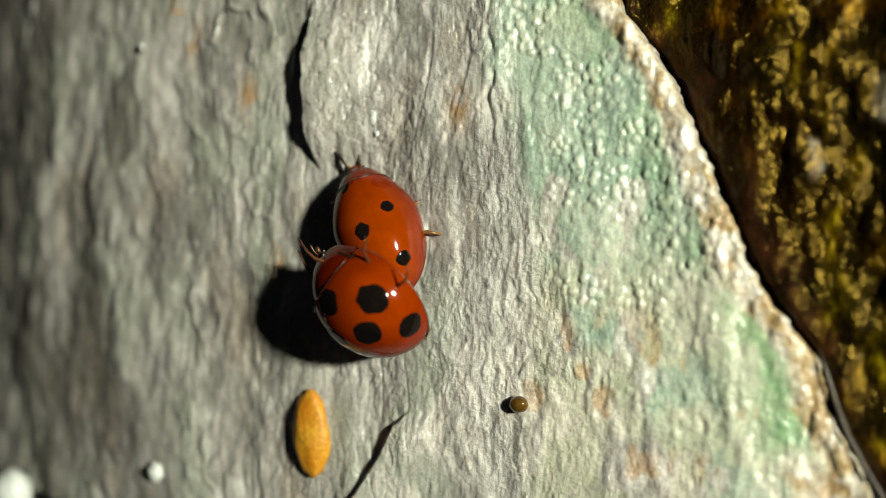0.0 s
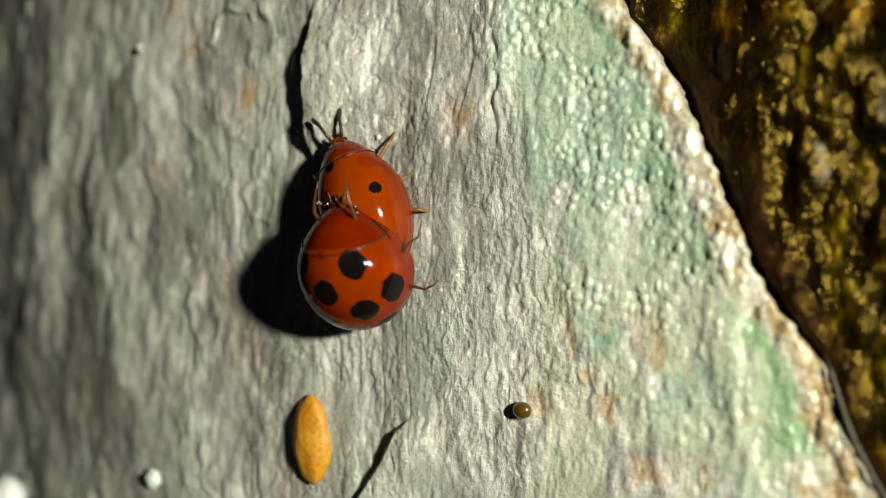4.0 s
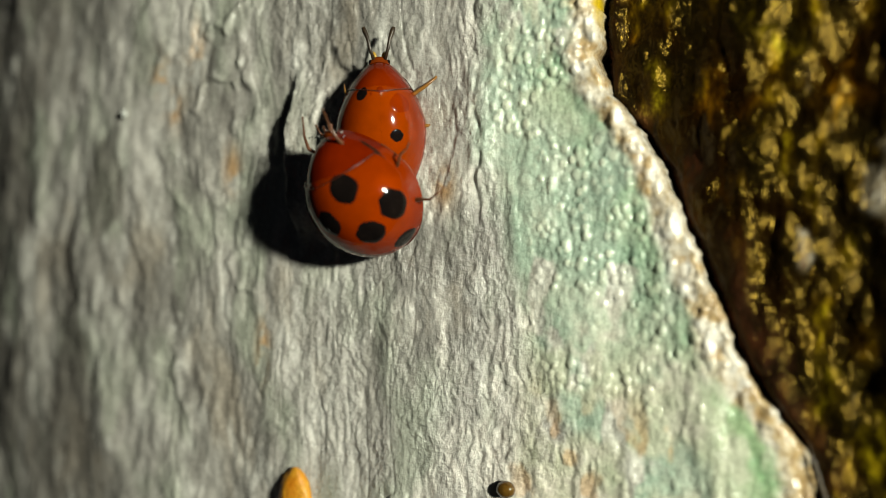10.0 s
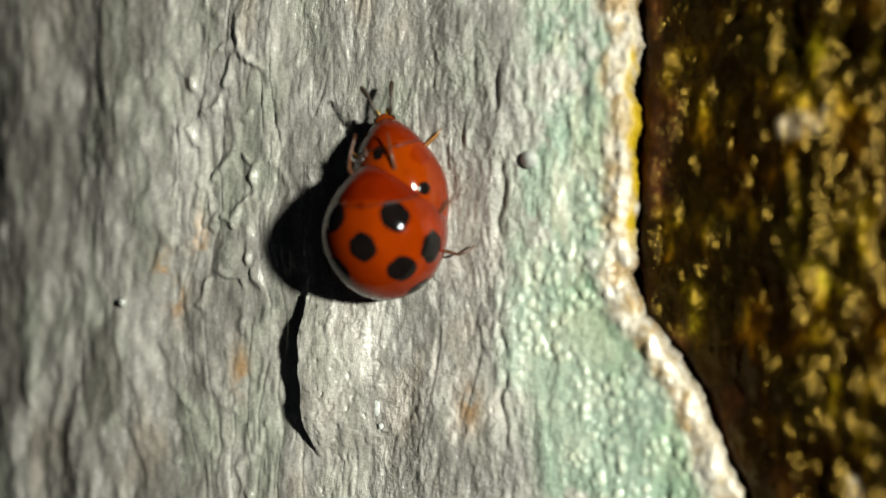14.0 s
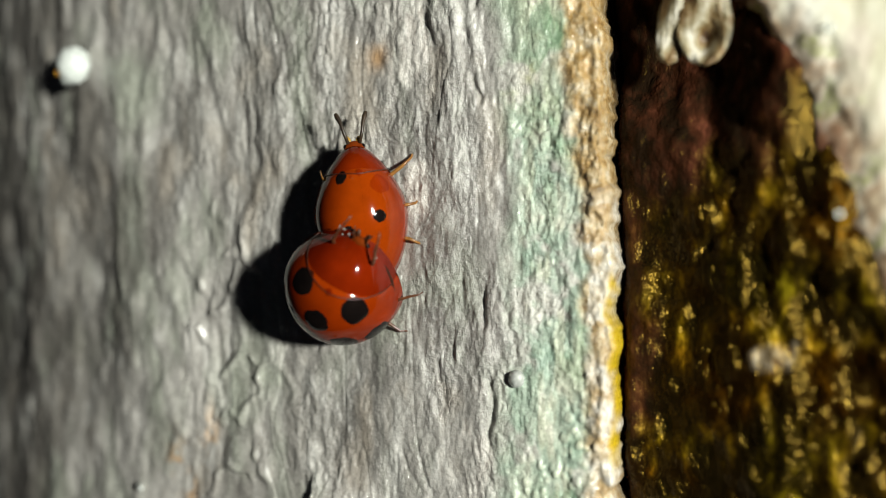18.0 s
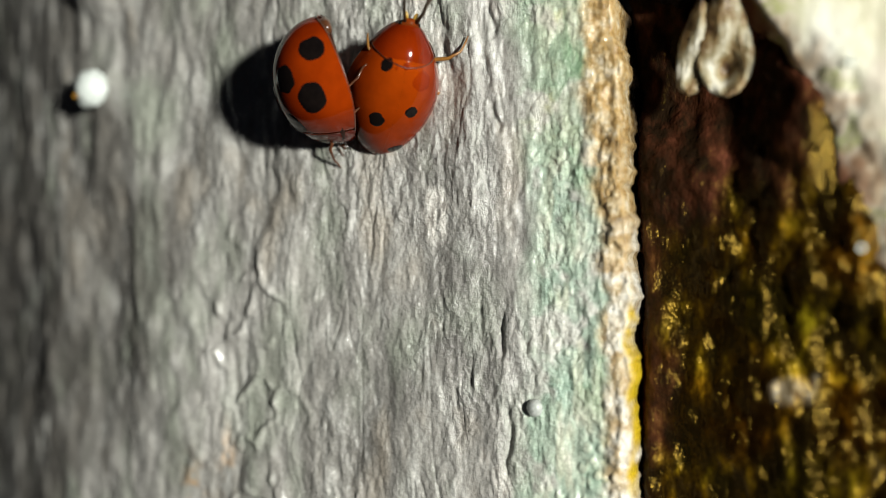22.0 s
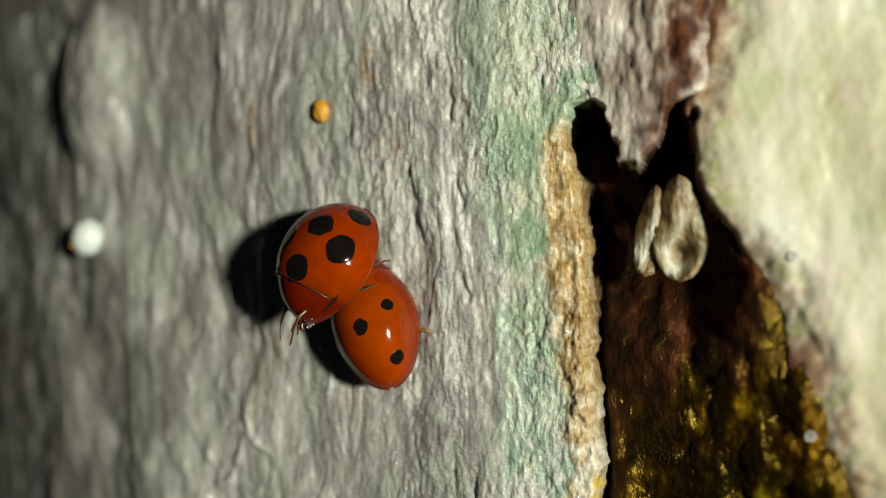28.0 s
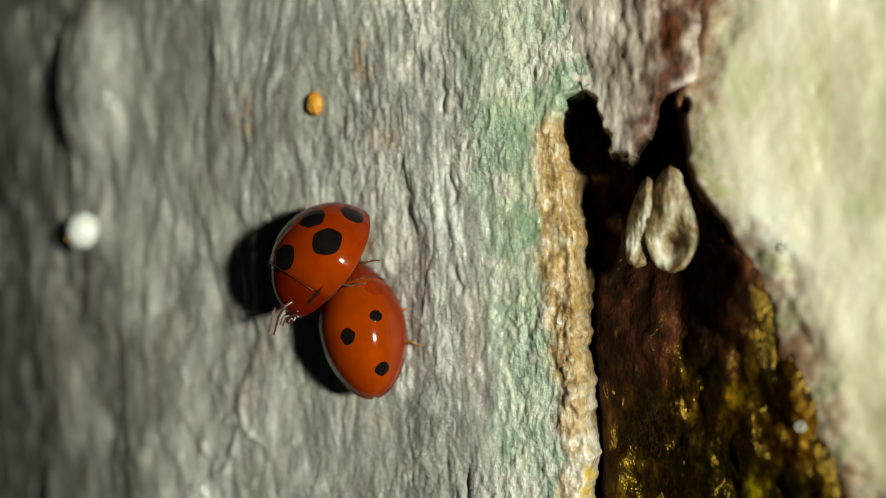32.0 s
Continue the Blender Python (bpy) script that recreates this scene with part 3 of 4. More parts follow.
def grey_height(x, z):
    far = ramp(x, -8, -22)
    warp = 0.9 * fbm(x, z, 4, 9, 40, 2)
    h = 0.34 * fbm(x + warp, z, 4.2, 16, 1, 3) + 0.13 * fbm(x + warp, z, 1.5, 7, 6, 3)
    fine = (1 - 0.6 * ramp(x, -5.5, -9)) * (0.25 + 0.9 * skin_patch(x, z)) * (1 - 0.5 * lichen_mask(x, z) * ramp(z, 20, 10))
    wave = 0.25 * fbm(x, z, 1.2, 1.6, 46, 2)
    h += 0.07 * fbm(x + 0.5 * warp, z, 0.5, 1.5, 11, 4) + fine * (0.085 * fbm(x + wave, z, 0.34, 0.85, 21, 2) + 0.045 * fbm(x + wave, z, 0.15, 0.34, 26, 2))
    h -= 0.011 * np.clip(-14 - x, 0, None) ** 2
    folds = np.abs(fbm(x + warp, z, 1.1, 8.0, 31, 3))
    h -= 0.05 * (1 - ramp(folds, 0.0, 0.10)) * ramp(x, 3.5, 0.5)
    h += far * (0.26 * fbm(x, z, 3.8, 6, 51, 3) + 0.16 * fbm(x, z, 1.8, 2.4, 54, 2))
    h += ramp(x, -4.5, -8) * (0.12 * fbm(x + warp, z, 1.0, 1.6, 57, 2) + 0.04 * fbm(x, z, 0.5, 0.9, 59, 2))
    h += 0.105 * fbm(x + 1.6 * warp, z, 0.55, 5.5, 36, 3) * ramp(z, 22, 31) * ramp(x, 4.5, 2.0)
    pits = ramp(fbm(x, z, 0.22, 0.3, 86, 2), 0.42, 0.62)
    h -= 0.07 * pits * ramp(x, -2.5, -4) * ramp(z, 2, 4) * ramp(z, 12.5, 10) * ramp(x, -8, -7)
    h += ledge(x, z)
    # a low boss and hollows on the far flank
    h += 1.35 * np.exp(-(((x + 20.8) / 2.3) ** 2 + ((z - 41.8) / 4.2) ** 2) ** 2)
    h -= 0.5 * np.exp(-(((x + 20.5) / 1.9) ** 2 + ((z - 24.5) / 4.0) ** 2)) + 0.5 * np.exp(-(((x + 21) / 2.0) ** 2 + ((z - 17) / 5.0) ** 2))
    # the scale at the foot, with its slanting lip
    lip = along(z, [(-14, -4.7), (-12.8, -4.3), (-10.7, -3.1), (-9.1, -2.4), (-8.4, -1.7)])
    h += 0.5 * ramp(z, -8.0, -9.6) * ramp(x, lip - 0.1, lip + 0.12) * (1 - ramp(x, lip + 0.2, lip + 3.5))
    h += crinkles(x, z)
    # long seams beside the lichen
    seam = along(z, [(-14, 3.0), (-6, 3.6), (0, 3.0), (5, 2.0), (10, 1.6), (20, 1.4), (30, 1.0), (50, 0.4)]) + 0.5 * fbm(z, 0 * z, 2.2, 1, 61, 3)
    h -= 0.19 * np.exp(-(((x - seam) / 0.13) ** 2)) * ramp(fbm(0 * x, z, 1, 2.0, 66, 3) + 0.3 * ramp(z, 3, 5) * ramp(z, 13, 11), 0.1, 0.5) * ramp(z, 1.5, 3.5)
    soft = lichen_mask(x, z)
    g, _ = grains(x, 0.75 * z, 0.33, 71, 0.6, 0.72)
    g2, _ = grains(x, z, 0.6, 81)
    patch = grain_patch(x, z)
    h += soft * (0.10 * g * patch + 0.04 * g2 * (1 - patch) + 0.05)
    edge = edge_line(z)
    rim = np.exp(-(((x - edge + 0.65) / 0.7) ** 2))
    h += rim * (0.08 + 0.20 * fbm(x, z, 0.7, 0.9, 101, 3))
    return h - 4.2 * ramp(x, edge - 0.12, edge + 0.6) ** 1.4


def edge_line(z):
    return along(z, EDGE) + 0.26 * fbm(z, 0 * z, 2.3, 1, 111, 3) + 0.26 * fbm(z, 0 * z, 0.75, 1, 114, 3, 0.6)


def skin_patch(x, z):
    """Where the bark's skin is rough: smooth on the loose scales and in wandering patches."""
    rough = 0.3 + 0.7 * ramp(fbm(x, z, 2.3, 4.5, 76, 3), -0.22, 0.22)
    scale = np.exp(-(((x + 5.3) / 1.7) ** 2 + ((z - 6.5) / 4.6) ** 2) ** 2) + np.exp(-(((x + 1.2) / 2.6) ** 2 + ((z + 12.0) / 2.8) ** 2) ** 2)
    return rough * (1 - 0.6 * np.clip(scale, 0, 1)) * (0.75 + 0.15 * ramp(z, 22, 30))


def grain_patch(x, z):
    """Where the lichen is granular rather than a thin film."""
    return ramp(fbm(x, z, 1.8, 2.4, 91, 3), -0.15, 0.30) * (1 - 0.85 * ramp(z + 2 * fbm(x, z, 1.5, 2.0, 96, 2), 27, 31)) * (1 - 0.5 * ramp(z, -2, -6))


def lichen_mask(x, z):
    left = along(z, GREEN) + 0.9 * fbm(x, z, 1.6, 3.2, 121, 4)
    return ramp(x, left - 0.5, left + 0.9)


def grey_masks(x, z, h):
    lichen = lichen_mask(x, z)
    edge = edge_line(z)
    g, tone = grains(x, 0.75 * z, 0.33, 71, 0.6, 0.72)
    patch = grain_patch(x, z)
    crust_w = along(z, [(-20, 1.3), (0, 1.2), (8, 1.1), (13, 1.0), (19, 1.0), (22, 1.1), (26, 1.1), (31, 1.6), (35, 1.1), (38, 0.4), (52, 0.2)])
    crust = ramp(x, edge - crust_w - 0.35 + 0.5 * fbm(x, z, 0.8, 1.2, 131, 3), edge - crust_w + 0.35)
    moss = ramp(fbm(x, z, 1.5, 3.5, 141, 3), 0.05, 0.5) * ramp(x, edge - 4.0, edge - 1.6) * (1 - crust) * lichen * 0.4
    stain = 0.75 * ramp(fbm(x, z, 1.4, 2.4, 151, 4), 0.30, 0.55) * ramp(-z, 2.0, 5.0) * ramp(x, 2, 5)
    for cx, cz, sx, sz in ((-10.4, 7.0, 0.45, 1.0), (-9.9, 38.5, 0.4, 1.0), (-2.2, 36.8, 0.5, 0.9), (0.4, 6.0, 0.5, 0.9), (-3.1, 41, 0.5, 1.0), (-8.5, -2, 0.35, 1.4), (-14.5, 11.5, 0.5, 1.2), (-3.4, 31.7, 0.5, 0.6), (-12.6, 13.0, 0.4, 1.4), (-13.8, 10.2, 0.35, 0.9)):
        stain = np.maximum(stain, 1.0 * np.exp(-(((x - cx) / sx) ** 2 + ((z - cz) / sz) ** 2)) * ramp(fbm(x, z, 0.5, 0.8, 161, 3), -0.4, 0.2))
    crust = crust * (1 - ramp(z, 36.4, 37.8))
    # dark smudges and streaks; torch falloff is painted in towards the far left
    smudge_shade = ramp(fbm(x, z, 2.6, 6.0, 171, 3) + 0.25 * ramp(x, -17, -23), 0.08, 0.4) * ramp(x, -12, -19) + 0.5 * ramp(fbm(x, z, 1.0, 5.0, 176, 3), 0.2, 0.5) * ramp(x, 1, -4)
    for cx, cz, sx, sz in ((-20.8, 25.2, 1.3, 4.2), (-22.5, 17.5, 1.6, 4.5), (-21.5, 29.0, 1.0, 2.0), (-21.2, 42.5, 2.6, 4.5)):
        smudge_shade = np.maximum(smudge_shade, np.exp(-(((x - cx) / sx) ** 2 + ((z - cz) / sz) ** 2)))
    smudge_shade = np.maximum(smudge_shade, (0.25 + 0.5 * ramp(fbm(x, z, 0.9, 4.0, 178, 3), -0.1, 0.4)) * ramp(z, 33, 38) * ramp(x, -6, -12))
    ochre = np.maximum(ramp(z + 2 * fbm(x, z, 1.2, 2.0, 181, 3), 22.5, 26.0), 0.85 * ramp(fbm(x, z, 0.8, 1.0, 183, 3), 0.0, 0.3))
    yellow = ramp(x, edge - 0.25, edge + 0.1) * ramp(z, 12.5, 14) * (1 - ramp(z, 20.5, 23)) * ramp(fbm(x, z, 0.6, 2.0, 186, 3), -0.35, 0.1)
    edge_gap = edge - x
    film = ramp(z + 2 * fbm(x, z, 1.5, 2.0, 96, 2), 26, 31)
    thin = 1 - film * (0.0 + 0.35 * ramp(edge_gap + 0.9 * fbm(x, z, 1.2, 3.0, 191, 3), 2.2, 4.2))
    bleach = 0.75 * ramp(fbm(x, z, 1.5, 3.2, 196, 4), 0.0, 0.4) * ramp(x, -5, -1)
    bleach = np.maximum(bleach, 0.6 * np.exp(-(((x + 5.2) / 1.8) ** 2 + ((z - 7.0) / 5.0) ** 2) ** 2) * (0.7 + 0.5 * fbm(x, z, 0.9, 2.0, 199, 3)))
    bleach = np.maximum(bleach, 0.6 * ramp(z, 37.2, 39) * ramp(x, edge - 4.2, edge - 3.0))
    stripe = along(z, [(-12, 14.6), (-7.5, 14.2), (-3.5, 13.0), (0, 11.6), (4, 10.2)]) + 0.3 * fbm(z, 0 * z, 1.2, 1, 146, 3)
    moss = np.maximum(moss, 0.95 * np.exp(-(((x - stripe) / 1.15) ** 2)) * ramp(fbm(x, z, 0.9, 1.8, 148, 3), -0.45, 0.1) * ramp(z, 1.5, -1.5) * ramp(z, -9.5, -7.5))
    wash = 0.75 * ramp(z + 2 * fbm(x, z, 1.8, 2.4, 147, 3), 3.0, -3.0) * ramp(x, 3.0, 5.0) * ramp(fbm(x, z, 1.3, 2.0, 149, 3), -0.45, 0.15)
    wash = np.maximum(wash, 0.6 * ramp(fbm(x, z, 0.8, 2.4, 144, 4), 0.12, 0.4) * ramp(z, 6, 12) * ramp(x, 2.6, 3.8))
    crust = np.maximum(crust, ramp(x, edge - 3.2 + 0.6 * fbm(x, z, 0.9, 1.2, 133, 3), edge - 2.4) * ramp(z, -8.0, -9.5))
    stain = 0.7 * stain
    soft = 1 - 0.55 * lichen * ramp(z, 20, 10)
    grain = soft * (1.0 - 0.55 * ramp(x, -5.5, -9.5) - 0.3 * ramp(x, -10, -15)) * (0.3 + 0.8 * skin_patch(x, z))
    lichen = lichen * thin * (1 - 0.8 * ramp(fbm(x, z, 1.6, 2.0, 198, 4), 0.16, 0.42))
    bleach = np.maximum(bleach, 0.8 * ramp(fbm(x, z, 1.6, 2.0, 198, 4), 0.16, 0.42) * ramp(x, 2, 4))
    return {"wash": wash, "film": film, "bleach": bleach, "grain": grain, "ochre": ochre, "yellow": yellow, "smudge_shade": 0.74 * np.clip(smudge_shade, 0, 1), "lichen": lichen * 0.95, "granule": ramp(g, 0.4, 0.85) * (0.3 + 0.7 * tone) * (0.15 + 0.85 * patch), "crust": crust, "wall_shade": ramp(x, edge + 0.12, edge + 0.38), "moss": np.clip(moss, 0, 0.9), "stain": stain}


def dark_height(x, z):
    h = -1.5 + 1.3 * ramp(x, 8, 13.5)
    h += 0.4 * fbm(x, z, 2.4, 4.0, 201, 2) + 0.28 * fbm(x, z, 0.9, 1.5, 211, 2)
    g, tone = grains(x, 0.65 * z, 0.9, 221)
    h += 0.3 * g * tone
    h -= 3.0 * ramp(x, along(z, EDGE) + 0.7, along(z, EDGE) - 0.6)
    h -= 1.6 * ramp(z, 26, 31) * ramp(13.5, x, x + 2.5) * (1 - 0.6 * ramp(x, 12, 14))
    h += 0.55 * np.exp(-(((x - along(z, PALE)) / 1.3) ** 2)) * ramp(z, 34, 31)
    return h


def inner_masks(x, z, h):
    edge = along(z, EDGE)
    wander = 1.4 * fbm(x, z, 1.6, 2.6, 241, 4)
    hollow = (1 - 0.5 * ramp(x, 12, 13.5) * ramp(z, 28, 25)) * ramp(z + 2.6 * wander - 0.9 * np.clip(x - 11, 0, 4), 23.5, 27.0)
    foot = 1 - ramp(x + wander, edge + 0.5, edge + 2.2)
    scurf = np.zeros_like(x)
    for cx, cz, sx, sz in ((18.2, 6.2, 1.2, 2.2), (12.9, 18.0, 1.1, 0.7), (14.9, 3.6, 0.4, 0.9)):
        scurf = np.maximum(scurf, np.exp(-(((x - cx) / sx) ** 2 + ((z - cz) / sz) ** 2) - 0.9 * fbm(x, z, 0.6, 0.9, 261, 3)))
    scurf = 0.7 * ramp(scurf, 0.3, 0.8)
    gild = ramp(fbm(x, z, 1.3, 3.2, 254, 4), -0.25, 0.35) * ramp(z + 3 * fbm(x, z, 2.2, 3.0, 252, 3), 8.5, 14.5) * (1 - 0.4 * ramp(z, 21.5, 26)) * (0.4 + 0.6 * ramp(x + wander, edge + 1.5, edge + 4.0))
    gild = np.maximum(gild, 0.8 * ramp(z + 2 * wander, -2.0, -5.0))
    return {"blackish": np.maximum(hollow, 0.85 * foot), "scurf": scurf, "gild": gild}


PALE = [(15, 18.9), (20, 16.8), (22.0, 15.3), (23.5, 14.8), (25.7, 14.5), (28, 13.9), (30.3, 13.1), (32.7, 11.65), (35.1, 10.9), (37.5, 10.8), (39.8, 11.9), (42.1, 12.5), (52, 13.6)]


def pale_height(x, z):
    left = along(z, PALE) + 0.7 * fbm(x, z, 1.1, 1.3, 301, 5, 0.6)
    h = 0.8 + 0.26 * fbm(x, z, 3.4, 8.0, 311, 3) + 0.06 * fbm(x, z, 1.1, 2.6, 321, 4) + 0.02 * fbm(x, z, 0.3, 0.4, 331, 2)
    h -= 0.4 * ramp(z, 33.5, 35) * (1 - ramp(x, left, left + 2.2))
    low = ramp(z, 33.5, 30.5)
    h -= 0.75 * low * (1 - ramp(x, left, left + 2.6))
    return h - 3.8 * (1 - 0.8 * low) * (1 - 0.97 * ramp(z, 37.4, 38.8)) * ramp(x, left + 0.5, left - 0.15) ** 1.4


def pale_masks(x, z, h):
    left = along(z, PALE) + 0.8 * fbm(x, z, 0.9, 1.6, 341, 4)
    wide = 1.7 + 1.3 * ramp(z, 31, 25) + 0.8 * fbm(x, z, 1.5, 1.5, 346, 3)
    return {"rim": 1 - np.clip((x - left - 0.1) / (1.4 * wide), 0, 1)}


TONGUE_L = [(34.4, 8.25), (35.2, 8.0), (36.6, 7.6), (38.0, 7.2), (39.0, 6.5), (42, 5.3), (52, 4.8)]
TONGUE_R = [(34.4, 8.6), (35.2, 9.3), (36.2, 9.95), (37.6, 10.5), (38.6, 14.5), (52, 15)]


def tongue_height(x, z):
    low, high = along(z, TONGUE_L) + 0.45 * fbm(x, z, 0.7, 0.8, 401, 3), along(z, TONGUE_R) + 0.5 * fbm(x, z, 0.8, 1.0, 411, 3)
    h = 0.30 + 0.45 * ramp(x, 8.0, 10.3) + 0.22 * fbm(x, z, 0.9, 2.6, 421, 4) + 0.10 * fbm(x, z, 0.35, 0.9, 431, 3)
    h -= 0.45 * ramp(z, 37.5, 39.0) * (1 - ramp(x, low, low + 2.5))
    h -= 0.7 * ramp(x, 11.0, 12.6)
    joined, merged = ramp(z, 37.6, 38.8), ramp(z, 37.6, 38.8)
    h -= 3.4 * (ramp(x, low + 0.3, low - 0.1) * (1 - 0.985 * joined) + ramp(x, high - 0.25, high + 0.3) * (1 - 0.985 * merged)) + 3.4 * ramp(z + 0.5 * fbm(x, z, 0.6, 0.6, 415, 3), 35.1, 34.3)
    return np.where(z < 34.0, -4.0, h)


STREAK = [(34, 9.0), (35.2, 9.2), (36.2, 9.8), (37.7, 10.4), (39, 10.9), (40.5, 11.3), (42, 11.9), (52, 13)]


def strip_masks(x, z, h):
    line = along(z, STREAK) + 0.5 * fbm(z, 0 * z, 1.5, 1, 446, 3)
    wide = 0.5 + 0.35 * ramp(z, 38.5, 40.5) + 1.0 * fbm(x, z, 0.7, 0.9, 441, 4)
    blot = ramp(fbm(x, z, 0.9, 1.6, 451, 4), 0.12, 0.4) * ramp(z, 37.5, 39.5)
    low = along(z, TONGUE_L)
    return {"wall_shade": ramp(h, -0.1, -0.7), "chalk": 0.85 * ramp(z, 36.5, 38.5) * ramp(x + 0.5 * fbm(x, z, 0.6, 1.8, 456, 3), low + 1.7, low + 0.3), "red": np.clip(0.95 * ramp(np.abs(x - line), wide + 0.75, wide - 0.55) + 0.3 * blot, 0, 1)}


def build_trunk():
    trunk = thing("tree_trunk", "weathered grey tree trunk with green lichen and dark inner bark", "tree trunk", kind="structure")
    step = DETAIL
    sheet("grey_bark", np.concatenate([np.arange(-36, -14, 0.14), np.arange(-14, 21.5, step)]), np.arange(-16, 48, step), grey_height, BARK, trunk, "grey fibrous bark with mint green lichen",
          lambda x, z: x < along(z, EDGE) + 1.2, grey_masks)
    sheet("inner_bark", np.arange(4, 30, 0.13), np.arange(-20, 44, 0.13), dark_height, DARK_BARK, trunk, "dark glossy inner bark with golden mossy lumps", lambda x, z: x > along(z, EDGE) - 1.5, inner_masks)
    sheet("pale_bark", np.arange(9, 34, 0.12), np.arange(14, 52, 0.12), pale_height, PALE_BARK, trunk, "smooth cream bark plate", lambda x, z: x > along(z, PALE) - 0.5, pale_masks)
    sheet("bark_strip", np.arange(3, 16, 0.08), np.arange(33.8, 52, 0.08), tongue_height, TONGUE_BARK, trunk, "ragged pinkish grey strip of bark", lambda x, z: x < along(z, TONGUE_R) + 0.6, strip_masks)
    # the rest of the trunk, out of the light
    rows = []
    ring, tall = 72, 24
    for k in range(tall + 1):
        for n in range(ring):
            a = 2 * math.pi * n / ring
            r = 130 + 2.5 * math.sin(7 * a) + 1.5 * math.sin(19 * a + k)
            nx, ny = trunk_normal(0.0)
            rows.append((-(r + 0) * nx * 1.0 + r * math.cos(a) + 0, 0.8 + 5.0 - r * ny + r * math.sin(a), -500 + 1030 * k / tall))
    faces = [(k * ring + n, k * ring + (n + 1) % ring, (k + 1) * ring + (n + 1) % ring, (k + 1) * ring + n) for k in range(tall) for n in range(ring)]
    part("outer_bark", mesh_data("outer_bark", rows, faces, OUTER), trunk)
    return trunk


# ---- ladybirds ----
def tube(points, radii, sides=8):
    """Verts and faces of a bent, tapered tube with closed ends."""
    pts = [Vector(p) for p in points]
    verts, faces = [], []
    up = Vector((0.31, 0.17, 0.93))
    for n, p in enumerate(pts):
        way = (pts[min(n + 1, len(pts) - 1)] - pts[max(n - 1, 0)]).normalized()
        u = way.cross(up).normalized()
        v = way.cross(u)
        for k in range(sides):
            a = 2 * math.pi * k / sides
            verts.append(tuple(p + radii[n] * (math.cos(a) * u + math.sin(a) * v)))
    for n in range(len(pts) - 1):
        for k in range(sides):
            a, b = n * sides + k, n * sides + (k + 1) % sides
            faces.append((a, b, b + sides, a + sides))
    faces.append(tuple(range(sides))[::-1])
    faces.append(tuple(range((len(pts) - 1) * sides, len(pts) * sides)))
    return verts, faces


def egg_shape(rx, ry, rz, rings=14, sides=20, wobble=0.0, seed=1):
    """Verts and faces of a slightly uneven rounded body."""
    verts, faces = [], []
    for i in range(rings + 1):
        p = math.pi * i / rings
        for k in range(sides):
            a = 2 * math.pi * k / sides
            v = Vector((math.sin(p) * math.cos(a), math.sin(p) * math.sin(a), math.cos(p)))
            w = 1 + wobble * noise.noise(v * 2.2 + Vector((seed, 0, 0)))
            verts.append((rx * v.x * w, ry * v.y * w, rz * v.z * w))
    for i in range(rings):
        for k in range(sides):
            a, b = i * sides + k, i * sides + (k + 1) % sides
            faces.append((a, b, b + sides, a + sides))
    return verts, faces


def half_width(y, b, blunt=2.0):
    return max(0.0, 1 - abs(y / b) ** blunt) ** 0.5


def taper(y, b):
    return 1 - 0.35 * max(0.0, y / b) ** 1.5


def wing_case(side, a, b, c, front, skirt):
    """One wing case: a quarter of the dome, with a thin turned-up margin."""
    verts, faces = [], []
    rows, cols = 40, 26
    for i in range(rows + 1):
        y = -b * 0.999 + (front + b * 0.999) * (0.5 - 0.5 * math.cos(math.pi * i / rows))
        s = half_width(y, b)
        for k in range(cols + 1):
            f = -skirt + (math.pi / 2 + skirt) * k / cols
            lip = 0.05 * math.exp(-(((f + skirt) / 0.10) ** 2))
            gap = 0.0015 if k == cols else 0.0
            dip = 0.05 * math.exp(-(((math.pi / 2 - f) / 0.02) ** 2)) * 0.05
            shoulder = 1 - 0.05 * math.exp(-(((y - front) / 0.12) ** 2))
            x = (a * s * shoulder * taper(y, b) + lip) * math.cos(f) + gap
            z = c * s * shoulder * math.sin(f) - dip
            verts.append((side * x, y, z))
    for i in range(rows):
        for k in range(cols):
            q = (i * (cols + 1) + k, i * (cols + 1) + k + 1, (i + 1) * (cols + 1) + k + 1, (i + 1) * (cols + 1) + k)
            faces.append(q if side > 0 else q[::-1])
    return verts, faces


def margin_line(side, a, b, c, front, skirt):
    """The thin upturned flange round a wing case: a narrow gutter that rises to a sharp lip."""
    rows, verts, faces = 44, [], []
    lines = []
    for i in range(rows + 1):
        y = -b * 0.999 + (front + b * 0.999) * (0.5 - 0.5 * math.cos(math.pi * i / rows))
        wide = half_width(y, b)
        lines.append(Vector((side * a * wide * taper(y, b) * math.cos(skirt), y, -c * wide * math.sin(skirt))))
    profile = ((-0.03, 0.02), (0.01, 0.0), (0.028, 0.01), (0.042, 0.035), (0.055, 0.03), (0.045, -0.015), (0.015, -0.04))
    for i, p in enumerate(lines):
        way = (lines[min(i + 1, rows)] - lines[max(i - 1, 0)]).normalized()
        out = (Vector((way.y, -way.x, 0)) * side).normalized()
        for d, z in profile:
            verts.append(tuple(p + out * d + Vector((0, 0, z + 0.02))))
    n = len(profile)
    for i in range(rows):
        for k in range(n - 1):
            q = (i * n + k, i * n + k + 1, (i + 1) * n + k + 1, (i + 1) * n + k)
            faces.append(q if side < 0 else q[::-1])
    return verts, faces


